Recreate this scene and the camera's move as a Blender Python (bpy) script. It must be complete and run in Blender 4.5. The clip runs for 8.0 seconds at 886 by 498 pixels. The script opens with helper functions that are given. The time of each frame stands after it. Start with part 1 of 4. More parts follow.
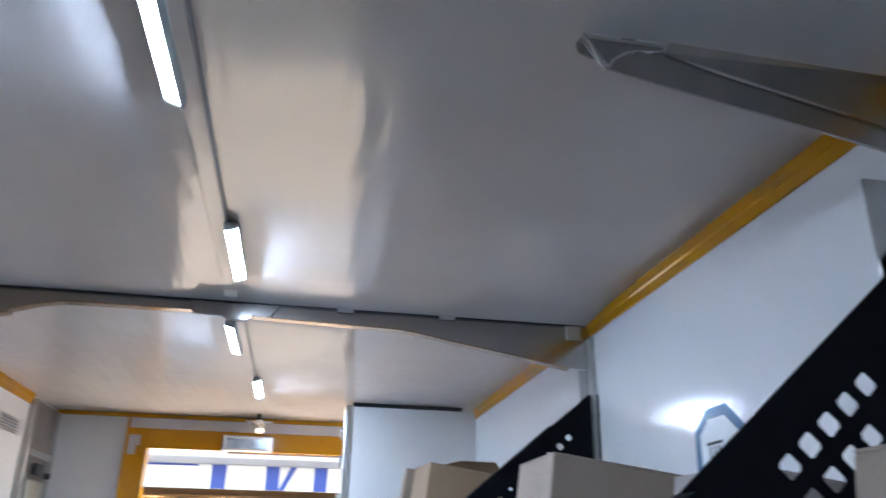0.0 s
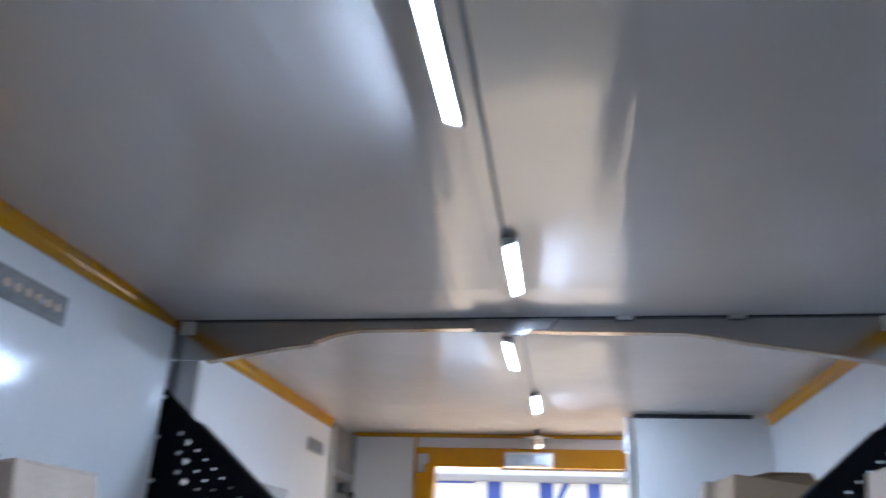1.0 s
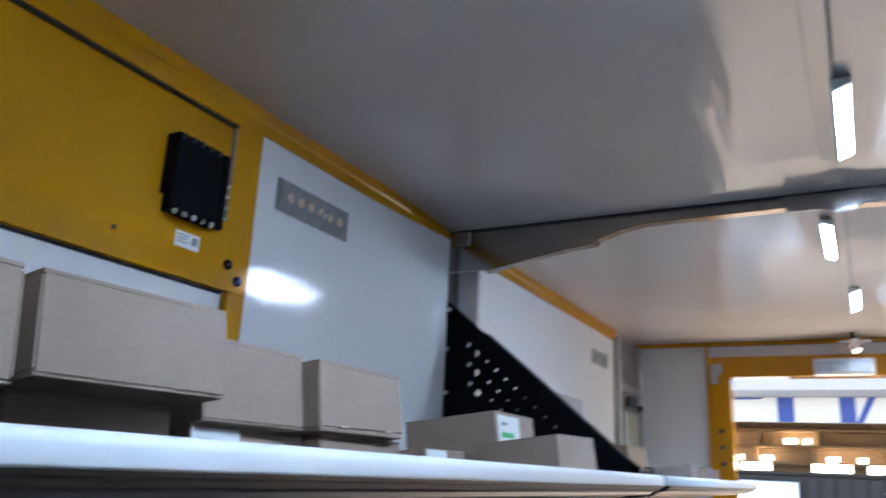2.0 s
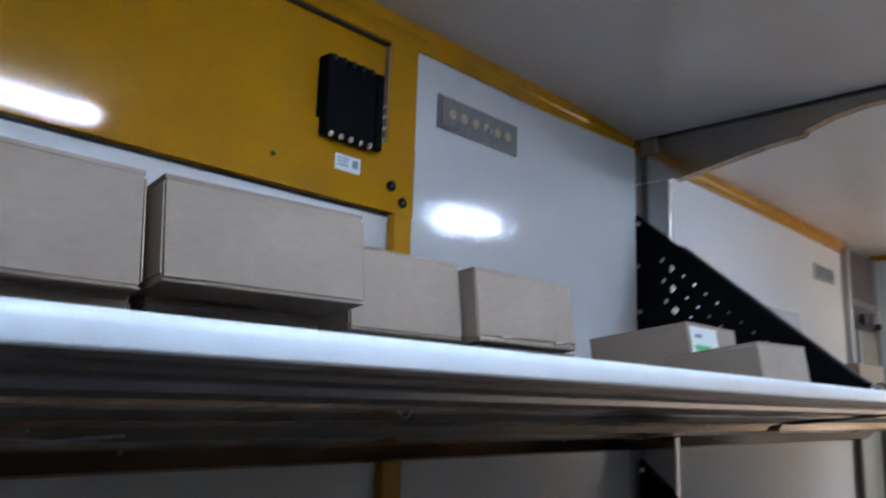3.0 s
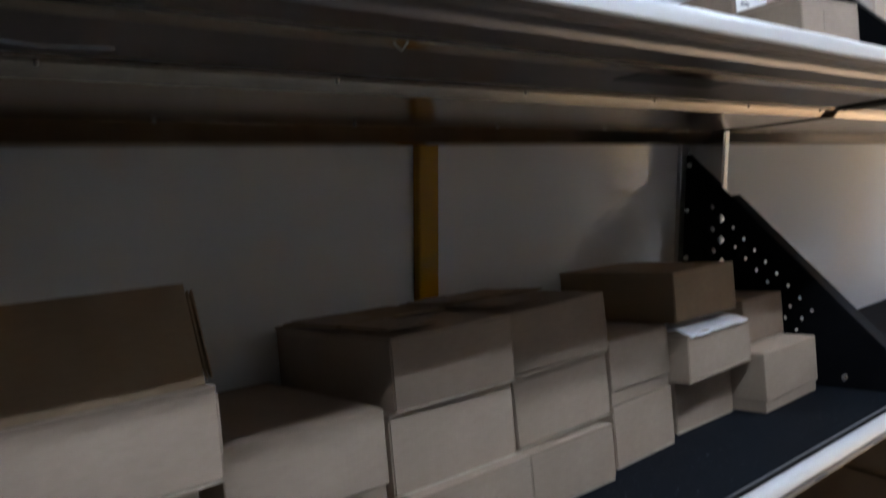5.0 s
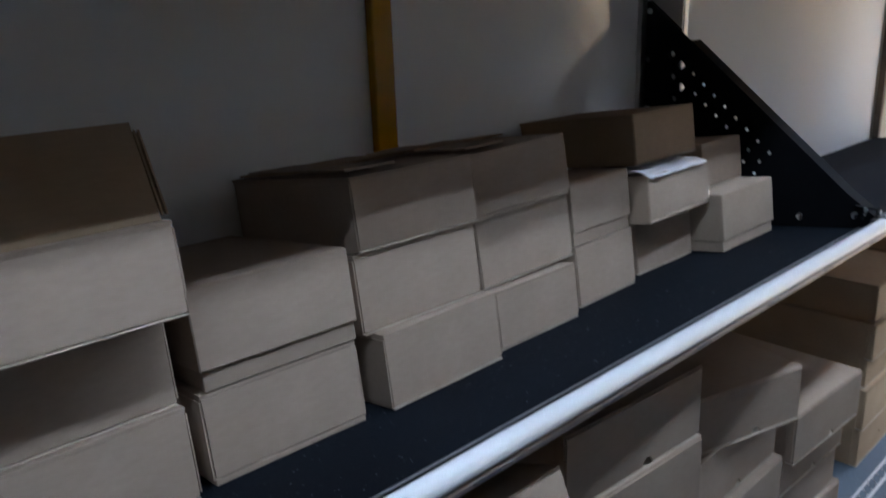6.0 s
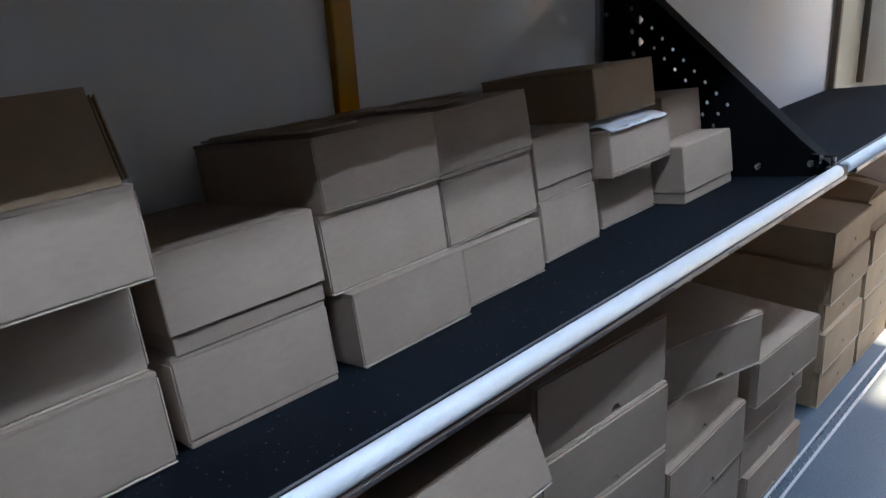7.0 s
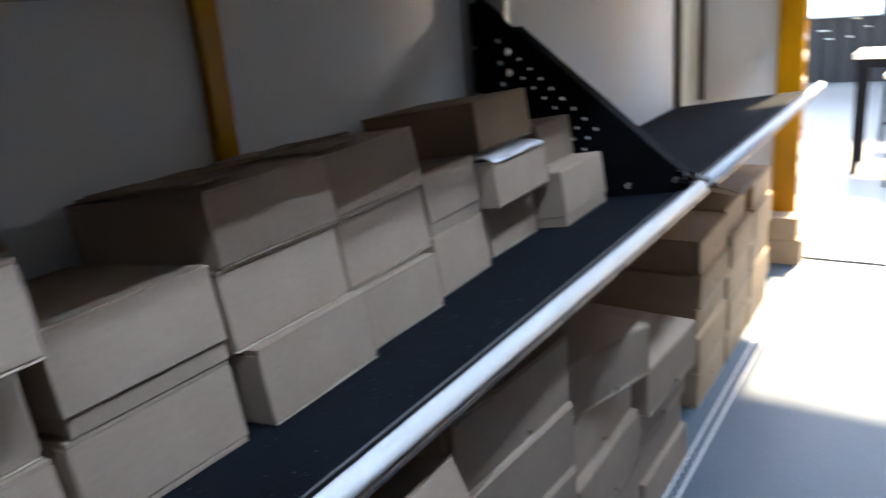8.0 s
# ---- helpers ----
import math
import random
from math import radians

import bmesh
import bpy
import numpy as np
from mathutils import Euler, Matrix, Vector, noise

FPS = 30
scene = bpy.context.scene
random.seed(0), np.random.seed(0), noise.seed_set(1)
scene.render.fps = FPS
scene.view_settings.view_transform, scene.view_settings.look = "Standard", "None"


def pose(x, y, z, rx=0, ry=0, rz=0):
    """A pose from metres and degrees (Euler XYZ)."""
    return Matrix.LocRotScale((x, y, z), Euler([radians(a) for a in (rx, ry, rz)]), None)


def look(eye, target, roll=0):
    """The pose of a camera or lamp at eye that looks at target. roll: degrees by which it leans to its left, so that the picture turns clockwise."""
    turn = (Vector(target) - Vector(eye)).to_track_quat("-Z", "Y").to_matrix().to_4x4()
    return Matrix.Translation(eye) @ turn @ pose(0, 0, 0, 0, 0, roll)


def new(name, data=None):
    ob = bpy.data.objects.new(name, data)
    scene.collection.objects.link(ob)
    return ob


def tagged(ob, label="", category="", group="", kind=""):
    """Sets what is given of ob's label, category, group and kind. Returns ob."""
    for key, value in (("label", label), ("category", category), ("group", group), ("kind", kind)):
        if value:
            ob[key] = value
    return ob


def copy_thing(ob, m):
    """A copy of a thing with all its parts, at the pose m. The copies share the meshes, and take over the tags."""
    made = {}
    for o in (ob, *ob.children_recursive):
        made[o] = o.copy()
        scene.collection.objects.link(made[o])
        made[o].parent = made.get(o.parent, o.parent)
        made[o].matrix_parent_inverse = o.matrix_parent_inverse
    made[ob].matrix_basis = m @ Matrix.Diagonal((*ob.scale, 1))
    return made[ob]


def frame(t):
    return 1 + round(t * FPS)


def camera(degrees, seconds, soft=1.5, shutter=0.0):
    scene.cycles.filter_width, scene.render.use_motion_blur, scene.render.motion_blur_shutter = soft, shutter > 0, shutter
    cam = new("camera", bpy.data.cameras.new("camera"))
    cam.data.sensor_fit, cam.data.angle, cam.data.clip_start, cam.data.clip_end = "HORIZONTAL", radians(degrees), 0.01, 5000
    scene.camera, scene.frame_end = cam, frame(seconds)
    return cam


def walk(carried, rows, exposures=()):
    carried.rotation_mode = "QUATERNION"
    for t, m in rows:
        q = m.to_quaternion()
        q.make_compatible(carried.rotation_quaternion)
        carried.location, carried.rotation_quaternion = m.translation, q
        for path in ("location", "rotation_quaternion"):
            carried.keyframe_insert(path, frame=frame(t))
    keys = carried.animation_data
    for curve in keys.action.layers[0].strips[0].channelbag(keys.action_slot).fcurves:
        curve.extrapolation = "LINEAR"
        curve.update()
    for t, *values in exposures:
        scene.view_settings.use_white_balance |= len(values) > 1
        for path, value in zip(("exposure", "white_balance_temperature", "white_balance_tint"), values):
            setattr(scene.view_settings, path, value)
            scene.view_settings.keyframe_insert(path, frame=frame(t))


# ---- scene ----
# ---- camera ----
cam = camera(59.6, 8.0, soft=1.3, shutter=0.55)
PATH = [
    (0, (1.189, 0.348, 1.511), (1.516, 2.177, 2.251), 1.1),
    (0.5, (1.165, 0.357, 1.516), (1.247, 2.203, 2.281), 0.8),
    (1, (1.118, 0.393, 1.51), (0.822, 2.219, 2.268), 2.2),
    (1.5, (1.043, 0.496, 1.499), (0.398, 2.276, 2.143), 3.6),
    (2, (0.998, 0.568, 1.494), (0.077, 2.256, 2.045), 2.8),
    (2.2, (0.99, 0.59, 1.491), (-0.026, 2.232, 2.008), 2.6),
    (3.3, (1.0, 0.708, 1.453), (-0.452, 2.051, 1.749), 1.6),
    (3.5, (0.999, 0.718, 1.444), (-0.487, 2.04, 1.655), 1.2),
    (4, (1.012, 0.728, 1.421), (-0.489, 2.048, 1.488), -0.2),
    (4.5, (1.029, 0.729, 1.396), (-0.467, 2.055, 1.347), 0.1),
    (5, (1.048, 0.734, 1.365), (-0.45, 2.032, 1.097), -0.1),
    (5.2, (1.044, 0.734, 1.352), (-0.45, 2.02, 1.012), -0.1),
    (6.5, (1.062, 0.738, 1.3), (-0.273, 2.075, 0.644), -3.1),
    (6.8, (1.065, 0.734, 1.301), (-0.255, 2.077, 0.626), -3.4),
    (7, (1.061, 0.731, 1.3), (-0.259, 2.086, 0.649), -3.5),
    (7.5, (1.053, 0.72, 1.315), (-0.256, 2.108, 0.715), -3.3),
    (8, (1.022, 0.719, 1.313), (-0.049, 2.297, 0.711), -5.0),
]
EXPOSURES = [(0.0, 2.5, 6000, 10), (1.0, 2.34, 5800, 10), (2.0, 2.1, 5900, 10), (3.5, 2.02, 6350, 11), (5.0, 2.18, 7150, 12), (6.5, 2.41, 6200, 10), (8.0, 2.66, 6350, 10)]
walk(cam, [(t, look(eye, target, roll)) for t, eye, target, roll in PATH], EXPOSURES)

# ---- dimensions of the van body, metres ----
W = 2.0              # inner width
FLOOR = 0.045
CEIL = 2.16
BACK = -1.7          # wall behind the camera
FAR = 4.52           # wall with the doorway
RIB_Y = 2.42         # posts and roof rib
TILT = 7.5           # shelves lean back towards the walls
UP_MAT, LOW_MAT = 1.4775, 0.872   # mat height at 0.55 m from the wall

# ---- world, sun and exposure ----
world = bpy.data.worlds.new("world")
scene.world = world
world.use_nodes = True
wn, wl = world.node_tree.nodes, world.node_tree.links
sky = wn.new("ShaderNodeTexSky")
sky.sky_type = "NISHITA"
sky.sun_disc = False
sky.sun_elevation = radians(52)
sky.sun_rotation = radians(12)
wn["Background"].inputs[1].default_value = 0.15
wl.new(sky.outputs[0], wn["Background"].inputs[0])

sun = new("sun", bpy.data.lights.new("sun", "SUN"))
sun.data.energy = 4.5
sun.data.angle = radians(3.0)
sun.data.color = (1.0, 0.78, 0.5)
sun.matrix_world = look((0, 0, 0), (-0.08, -1.0, -1.29))


# ---- materials ----
def shader(name, base, rough=0.5, metal=0.0):
    m = bpy.data.materials.new(name)
    m.use_nodes = True
    b = m.node_tree.nodes["Principled BSDF"]
    b.inputs["Base Color"].default_value = (*base, 1)
    b.inputs["Roughness"].default_value = rough
    b.inputs["Metallic"].default_value = metal
    return m, m.node_tree.nodes, m.node_tree.links, b


def noise_tex(n, l, scale, detail=4.0, stretch=(1, 1, 1)):
    co = n.new("ShaderNodeTexCoord")
    mp = n.new("ShaderNodeMapping")
    mp.inputs["Scale"].default_value = stretch
    tx = n.new("ShaderNodeTexNoise")
    tx.inputs["Scale"].default_value = scale
    tx.inputs["Detail"].default_value = detail
    l.new(co.outputs["Object"], mp.inputs["Vector"])
    l.new(mp.outputs["Vector"], tx.inputs["Vector"])
    return tx.outputs["Fac"]


def ramp(n, l, fac, stops):
    r = n.new("ShaderNodeValToRGB")
    r.color_ramp.elements[0].position, r.color_ramp.elements[0].color = stops[0][0], (*stops[0][1], 1)
    r.color_ramp.elements[1].position, r.color_ramp.elements[1].color = stops[-1][0], (*stops[-1][1], 1)
    for p, c in stops[1:-1]:
        e = r.color_ramp.elements.new(p)
        e.color = (*c, 1)
    l.new(fac, r.inputs["Fac"])
    return r.outputs["Color"]


def bump(n, l, b, fac, strength, distance):
    bp = n.new("ShaderNodeBump")
    bp.inputs["Strength"].default_value = strength
    bp.inputs["Distance"].default_value = distance
    l.new(fac, bp.inputs["Height"])
    if b.inputs["Normal"].is_linked:
        l.new(b.inputs["Normal"].links[0].from_socket, bp.inputs["Normal"])
    l.new(bp.outputs["Normal"], b.inputs["Normal"])


def rough_range(n, l, b, fac, low, high):
    mr = n.new("ShaderNodeMapRange")
    mr.inputs["To Min"].default_value, mr.inputs["To Max"].default_value = low, high
    l.new(fac, mr.inputs["Value"])
    l.new(mr.outputs["Result"], b.inputs["Roughness"])


def mixed(name, c0, c1, scale, rough, metal=0.0, detail=5.0, stretch=(1, 1, 1), grain=0.0, grain_scale=200.0, wave=0.0, wave_scale=8.0):
    """Two tones blended by a large noise, a roughness range, fine grain and a slow unevenness."""
    m, n, l, b = shader(name, c0, 0.5, metal)
    big = noise_tex(n, l, scale, detail, stretch)
    l.new(ramp(n, l, big, [(0.3, c0), (0.7, c1)]), b.inputs["Base Color"])
    rough_range(n, l, b, big, *rough)
    if wave:
        bump(n, l, b, noise_tex(n, l, wave_scale, 2.0), wave, 0.01)
    if grain:
        bump(n, l, b, noise_tex(n, l, grain_scale, 3.0, stretch), grain, 0.001)
    return m


def cardboard(name, c0, c1):
    m, n, l, b = shader(name, c0, 0.85)
    big = noise_tex(n, l, 7.0, 5.0)
    fibre = noise_tex(n, l, 160.0, 3.0, (1.0, 0.35, 1.0))
    base = ramp(n, l, big, [(0.3, c0), (0.72, c1)])
    tone = ramp(n, l, fibre, [(0.3, (0.95, 0.95, 0.95)), (0.7, (1.03, 1.03, 1.03))])
    mul = n.new("ShaderNodeMixRGB")
    mul.blend_type = "MULTIPLY"
    mul.inputs[0].default_value = 1.0
    l.new(base, mul.inputs[1])
    l.new(tone, mul.inputs[2])
    info = n.new("ShaderNodeObjectInfo")
    hue = n.new("ShaderNodeHueSaturation")
    mr = n.new("ShaderNodeMapRange")
    mr.inputs["To Min"].default_value, mr.inputs["To Max"].default_value = 0.88, 1.1
    l.new(info.outputs["Random"], mr.inputs["Value"])
    l.new(mr.outputs["Result"], hue.inputs["Value"])
    l.new(mul.outputs[0], hue.inputs["Color"])
    l.new(hue.outputs["Color"], b.inputs["Base Color"])
    flute = n.new("ShaderNodeTexWave")
    flute.bands_direction = "Y"
    flute.inputs["Scale"].default_value = 45.0
    flute.inputs["Distortion"].default_value = 0.6
    co = n.new("ShaderNodeTexCoord")
    l.new(co.outputs["Object"], flute.inputs["Vector"])
    bump(n, l, b, flute.outputs["Fac"], 0.012, 0.002)
    bump(n, l, b, noise_tex(n, l, 9.0, 3.0), 0.22, 0.006)
    return m


def glow(name, colour, strength):
    m, n, l, b = shader(name, colour, 0.6)
    b.inputs["Emission Color"].default_value = (*colour, 1)
    b.inputs["Emission Strength"].default_value = strength
    return m


LED = glow("led_diffuser", (0.64, 0.79, 1.0), 76.0)
WHITE = mixed("white_grp_panel", (0.735, 0.732, 0.727), (0.78, 0.775, 0.768), 1.6, (0.035, 0.07), grain=0.26, grain_scale=150.0, wave=0.045, wave_scale=50.0)
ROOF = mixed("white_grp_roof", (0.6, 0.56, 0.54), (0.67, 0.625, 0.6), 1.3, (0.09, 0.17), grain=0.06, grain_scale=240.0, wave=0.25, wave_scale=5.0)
rn, rl = ROOF.node_tree.nodes, ROOF.node_tree.links
bump(rn, rl, rn["Principled BSDF"], noise_tex(rn, rl, 1.6, 3.0, (5.0, 0.6, 1.0)), 0.5, 0.012)
rn["Principled BSDF"].inputs["Specular IOR Level"].default_value = 0.24
YELLOW = mixed("yellow_paint", (0.465, 0.205, 0.002), (0.525, 0.242, 0.003), 2.2, (0.05, 0.1), grain=0.05, grain_scale=300.0)
ALU = mixed("mill_aluminium", (0.5, 0.49, 0.48), (0.55, 0.54, 0.53), 2.0, (0.3, 0.4), 1.0, grain=0.03, grain_scale=90.0)
DULL = mixed("dull_aluminium", (0.2, 0.19, 0.18), (0.27, 0.255, 0.24), 3.0, (0.28, 0.42), 1.0, stretch=(4, 0.4, 4), grain=0.03, grain_scale=80.0)
BRUSHED = mixed("brushed_steel", (0.38, 0.36, 0.34), (0.46, 0.44, 0.42), 3.0, (0.26, 0.4), 1.0, stretch=(4, 0.6, 4), grain=0.04, grain_scale=60.0)
RIBSTEEL = mixed("smooth_rib_aluminium", (0.4, 0.385, 0.38), (0.47, 0.455, 0.445), 2.5, (0.1, 0.22), 1.0, grain=0.04, grain_scale=60.0)
# Underside metal tinted amber in place of sunlit reflections from the doorway.
UNDER = mixed("amber_glow_underside", (0.4, 0.3, 0.205), (0.48, 0.37, 0.265), 3.0, (0.16, 0.26), 0.92, stretch=(4, 0.5, 4), grain=0.04, grain_scale=60.0)
# Aluminium of deck and rail, with the shade below the shelf in its tone.
DECK = mixed("shaded_deck_metal", (0.2, 0.17, 0.155), (0.25, 0.215, 0.198), 3.0, (0.34, 0.48), 0.8, stretch=(4, 0.5, 4), grain=0.05, grain_scale=60.0)
GREY_BEAD = mixed("grey_edge_bead", (0.08, 0.085, 0.095), (0.11, 0.115, 0.125), 20.0, (0.3, 0.45))
ZINC = mixed("zinc_fastener", (0.6, 0.6, 0.6), (0.75, 0.75, 0.74), 40.0, (0.2, 0.35), 1.0)
BLACK = mixed("black_powder_coat", (0.0045, 0.005, 0.0065), (0.008, 0.0085, 0.01), 12.0, (0.52, 0.7), grain=0.2, grain_scale=700.0)
BLACK.node_tree.nodes["Principled BSDF"].inputs["Specular IOR Level"].default_value = 0.03
PLASTIC = mixed("black_plastic", (0.012, 0.013, 0.017), (0.02, 0.021, 0.026), 20.0, (0.4, 0.55))
NOSE = mixed("pale_edge_profile", (0.74, 0.79, 0.83), (0.77, 0.82, 0.86), 9.0, (0.32, 0.37))
CARD = cardboard("cardboard", (0.318, 0.242, 0.185), (0.382, 0.295, 0.229))
CARD_EDGE = cardboard("cardboard_cut_edge", (0.45, 0.37, 0.29), (0.52, 0.43, 0.345))
CARD_PALE = cardboard("pale_cardboard", (0.35, 0.3, 0.27), (0.4, 0.345, 0.31))
CARD_BROWN = cardboard("brown_cardboard", (0.29, 0.2, 0.122), (0.35, 0.245, 0.155))
CARD_WARM = cardboard("warm_cardboard", (0.4, 0.285, 0.18), (0.47, 0.345, 0.225))
LABEL = mixed("white_label", (0.74, 0.78, 0.78), (0.8, 0.83, 0.83), 30.0, (0.4, 0.55))
GREEN = mixed("green_print", (0.05, 0.45, 0.12), (0.07, 0.5, 0.15), 30.0, (0.5, 0.6))
GREY_PRINT = mixed("grey_print", (0.2, 0.22, 0.26), (0.26, 0.28, 0.32), 30.0, (0.5, 0.6))
PAPER = mixed("white_wrap", (0.72, 0.75, 0.8), (0.8, 0.82, 0.86), 16.0, (0.25, 0.5), grain=0.4, grain_scale=30.0)
LENS = mixed("frosted_lens", (0.26, 0.255, 0.25), (0.38, 0.37, 0.36), 60.0, (0.1, 0.3), 0.35, grain=0.5, grain_scale=90.0)
BULB = mixed("amber_reflector", (0.5, 0.37, 0.25), (0.62, 0.49, 0.36), 60.0, (0.15, 0.3), 0.0)


def mat_material():
    m, n, l, b = shader("ribbed_rubber_mat", (0.014, 0.016, 0.02), 0.8)
    dust = noise_tex(n, l, 5.0, 6.0)
    specks = noise_tex(n, l, 190.0, 2.0)
    dark = ramp(n, l, dust, [(0.35, (0.0035, 0.0052, 0.0085)), (0.75, (0.009, 0.0125, 0.018))])
    dots = ramp(n, l, specks, [(0.7, (0, 0, 0)), (0.75, (0.13, 0.14, 0.15))])
    add = n.new("ShaderNodeMixRGB")
    add.blend_type = "ADD"
    add.inputs[0].default_value = 1.0
    l.new(dark, add.inputs[1])
    l.new(dots, add.inputs[2])
    l.new(add.outputs[0], b.inputs["Base Color"])
    rough_range(n, l, b, dust, 0.6, 0.85)
    b.inputs["Specular IOR Level"].default_value = 0.07
    bump(n, l, b, noise_tex(n, l, 420.0, 2.0), 0.8, 0.001)
    return m


def floor_material():
    m, n, l, b = shader("grey_floor_coating", (0.2, 0.22, 0.25), 0.5)
    big = noise_tex(n, l, 2.6, 7.0)
    fine = noise_tex(n, l, 240.0, 2.0)
    base = ramp(n, l, big, [(0.25, (0.072, 0.11, 0.155)), (0.55, (0.1, 0.143, 0.19)), (0.8, (0.145, 0.18, 0.222))])
    tone = ramp(n, l, fine, [(0.35, (0.75, 0.75, 0.75)), (0.7, (1.1, 1.1, 1.1))])
    mul = n.new("ShaderNodeMixRGB")
    mul.blend_type = "MULTIPLY"
    mul.inputs[0].default_value = 1.0
    l.new(base, mul.inputs[1])
    l.new(tone, mul.inputs[2])
    l.new(mul.outputs[0], b.inputs["Base Color"])
    rough_range(n, l, b, big, 0.35, 0.6)
    bump(n, l, b, fine, 0.5, 0.0015)
    return m


MAT = mat_material()
FLOOR_COAT = floor_material()


# ---- mesh helpers ----
def part(name, bm, material, parent=None, label="", smooth=False):
    me = bpy.data.meshes.new(name)
    bm.to_mesh(me)
    bm.free()
    me.materials.append(material)
    if smooth:
        for p in me.polygons:
            p.use_smooth = True
    ob = new(name, me)
    if parent is not None:
        ob.parent = parent
    if label:
        ob["label"] = label
    return ob


def thing(name, label, category, group="", kind="", m=None):
    ob = new(name)
    ob.empty_display_size = 0.05
    if m is not None:
        ob.matrix_world = m
    return tagged(ob, label, category, group, kind)


def slab(x0, x1, y0, y1, z0, z1, bevel=0.0, seg=2, bm=None):
    bm = bm or bmesh.new()
    r = bmesh.ops.create_cube(bm, size=1.0)
    vs = r["verts"]
    for v in vs:
        v.co = Vector((x0 + (v.co.x + 0.5) * (x1 - x0), y0 + (v.co.y + 0.5) * (y1 - y0), z0 + (v.co.z + 0.5) * (z1 - z0)))
    if bevel:
        es = list({e for v in vs for e in v.link_edges})
        bmesh.ops.bevel(bm, geom=es, offset=bevel, segments=seg, affect="EDGES", profile=0.5)
    return bm


def prism(points, axis, a, b, bevel=0.0, bm=None):
    """A closed outline drawn in the two other axes (x before y before z), pushed from a to b along the axis."""
    bm = bm or bmesh.new()

    def place(p, d):
        return {"x": (d, p[0], p[1]), "y": (p[0], d, p[1]), "z": (p[0], p[1], d)}[axis]

    lo = [bm.verts.new(place(p, a)) for p in points]
    hi = [bm.verts.new(place(p, b)) for p in points]
    fs = [bm.faces.new(lo), bm.faces.new(list(reversed(hi)))]
    k = len(points)
    for i in range(k):
        fs.append(bm.faces.new((lo[i], hi[i], hi[(i + 1) % k], lo[(i + 1) % k])))
    bmesh.ops.recalc_face_normals(bm, faces=fs)
    if bevel:
        bmesh.ops.bevel(bm, geom=list({e for f in fs for e in f.edges}), offset=bevel, segments=1, affect="EDGES")
    return bm


def rod(p, q, r, sides=12, bm=None, r2=None):
    bm = bm or bmesh.new()
    p, q = Vector(p), Vector(q)
    d = q - p
    m = Matrix.Translation((p + q) / 2) @ d.to_track_quat("Z", "Y").to_matrix().to_4x4()
    bmesh.ops.create_cone(bm, cap_ends=True, segments=sides, radius1=r, radius2=r if r2 is None else r2, depth=d.length, matrix=m)
    return bm


def tube(points, r, sides=8):
    bm = bmesh.new()
    pts = [Vector(p) for p in points]
    rings = []
    for i, p in enumerate(pts):
        d = pts[min(i + 1, len(pts) - 1)] - pts[max(i - 1, 0)]
        q = d.to_track_quat("Z", "Y").to_matrix()
        rings.append([bm.verts.new(p + q @ Vector((r * math.cos(a), r * math.sin(a), 0))) for a in [2 * math.pi * k / sides for k in range(sides)]])
    for a, b in zip(rings, rings[1:]):
        for k in range(sides):
            bm.faces.new((a[k], a[(k + 1) % sides], b[(k + 1) % sides], b[k]))
    bm.faces.new(list(reversed(rings[0])))
    bm.faces.new(rings[-1])
    return bm


def pierced(outline, holes, thick):
    """A flat plate in x and y with holes right through it, as mesh data centred on z = 0."""
    cu = bpy.data.curves.new("plate", "CURVE")
    cu.dimensions, cu.fill_mode, cu.extrude = "2D", "BOTH", thick / 2
    for ring in (outline, *holes):
        sp = cu.splines.new("POLY")
        sp.points.add(len(ring) - 1)
        for pt, (x, y) in zip(sp.points, ring):
            pt.co = (x, y, 0, 1)
        sp.use_cyclic_u = True
    tmp = bpy.data.objects.new("plate", cu)
    scene.collection.objects.link(tmp)
    me = bpy.data.meshes.new_from_object(tmp.evaluated_get(bpy.context.evaluated_depsgraph_get()))
    bpy.data.objects.remove(tmp)
    bpy.data.curves.remove(cu)
    bm = bmesh.new()
    bm.from_mesh(me)
    bpy.data.meshes.remove(me)
    bmesh.ops.remove_doubles(bm, verts=bm.verts, dist=0.00005)
    return bm


def sheet(corners, thick=0.003):
    """A thin board between given corners."""
    bm = bmesh.new()
    f = bm.faces.new([bm.verts.new(c) for c in corners])
    bm.normal_update()
    n = f.normal.copy() * thick
    r = bmesh.ops.extrude_face_region(bm, geom=[f])
    bmesh.ops.translate(bm, verts=[v for v in r["geom"] if isinstance(v, bmesh.types.BMVert)], vec=-n)
    bmesh.ops.recalc_face_normals(bm, faces=bm.faces)
    return bm


def structure(name, bm, material, label, smooth=False):
    return tagged(part(name, bm, material, smooth=smooth), label, name.split("_")[0], kind="structure")


# ---- van body ----
structure("floor", slab(-0.06, W + 0.06, BACK - 0.06, FAR + 0.06, -0.6, FLOOR), FLOOR_COAT, "blue-grey coated van floor with scuffs")
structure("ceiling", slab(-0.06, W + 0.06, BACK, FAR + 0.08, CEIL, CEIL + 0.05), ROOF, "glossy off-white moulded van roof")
structure("wall_left", slab(-0.06, 0.0, BACK, FAR + 0.08, FLOOR, CEIL), WHITE, "glossy white van side wall panel")
structure("wall_right", slab(W, W + 0.06, BACK, FAR + 0.08, FLOOR, CEIL), WHITE, "glossy white van side wall panel")
structure("wall_back", slab(0, W, BACK - 0.06, BACK, FLOOR, CEIL), WHITE, "plain white wall closing the van")

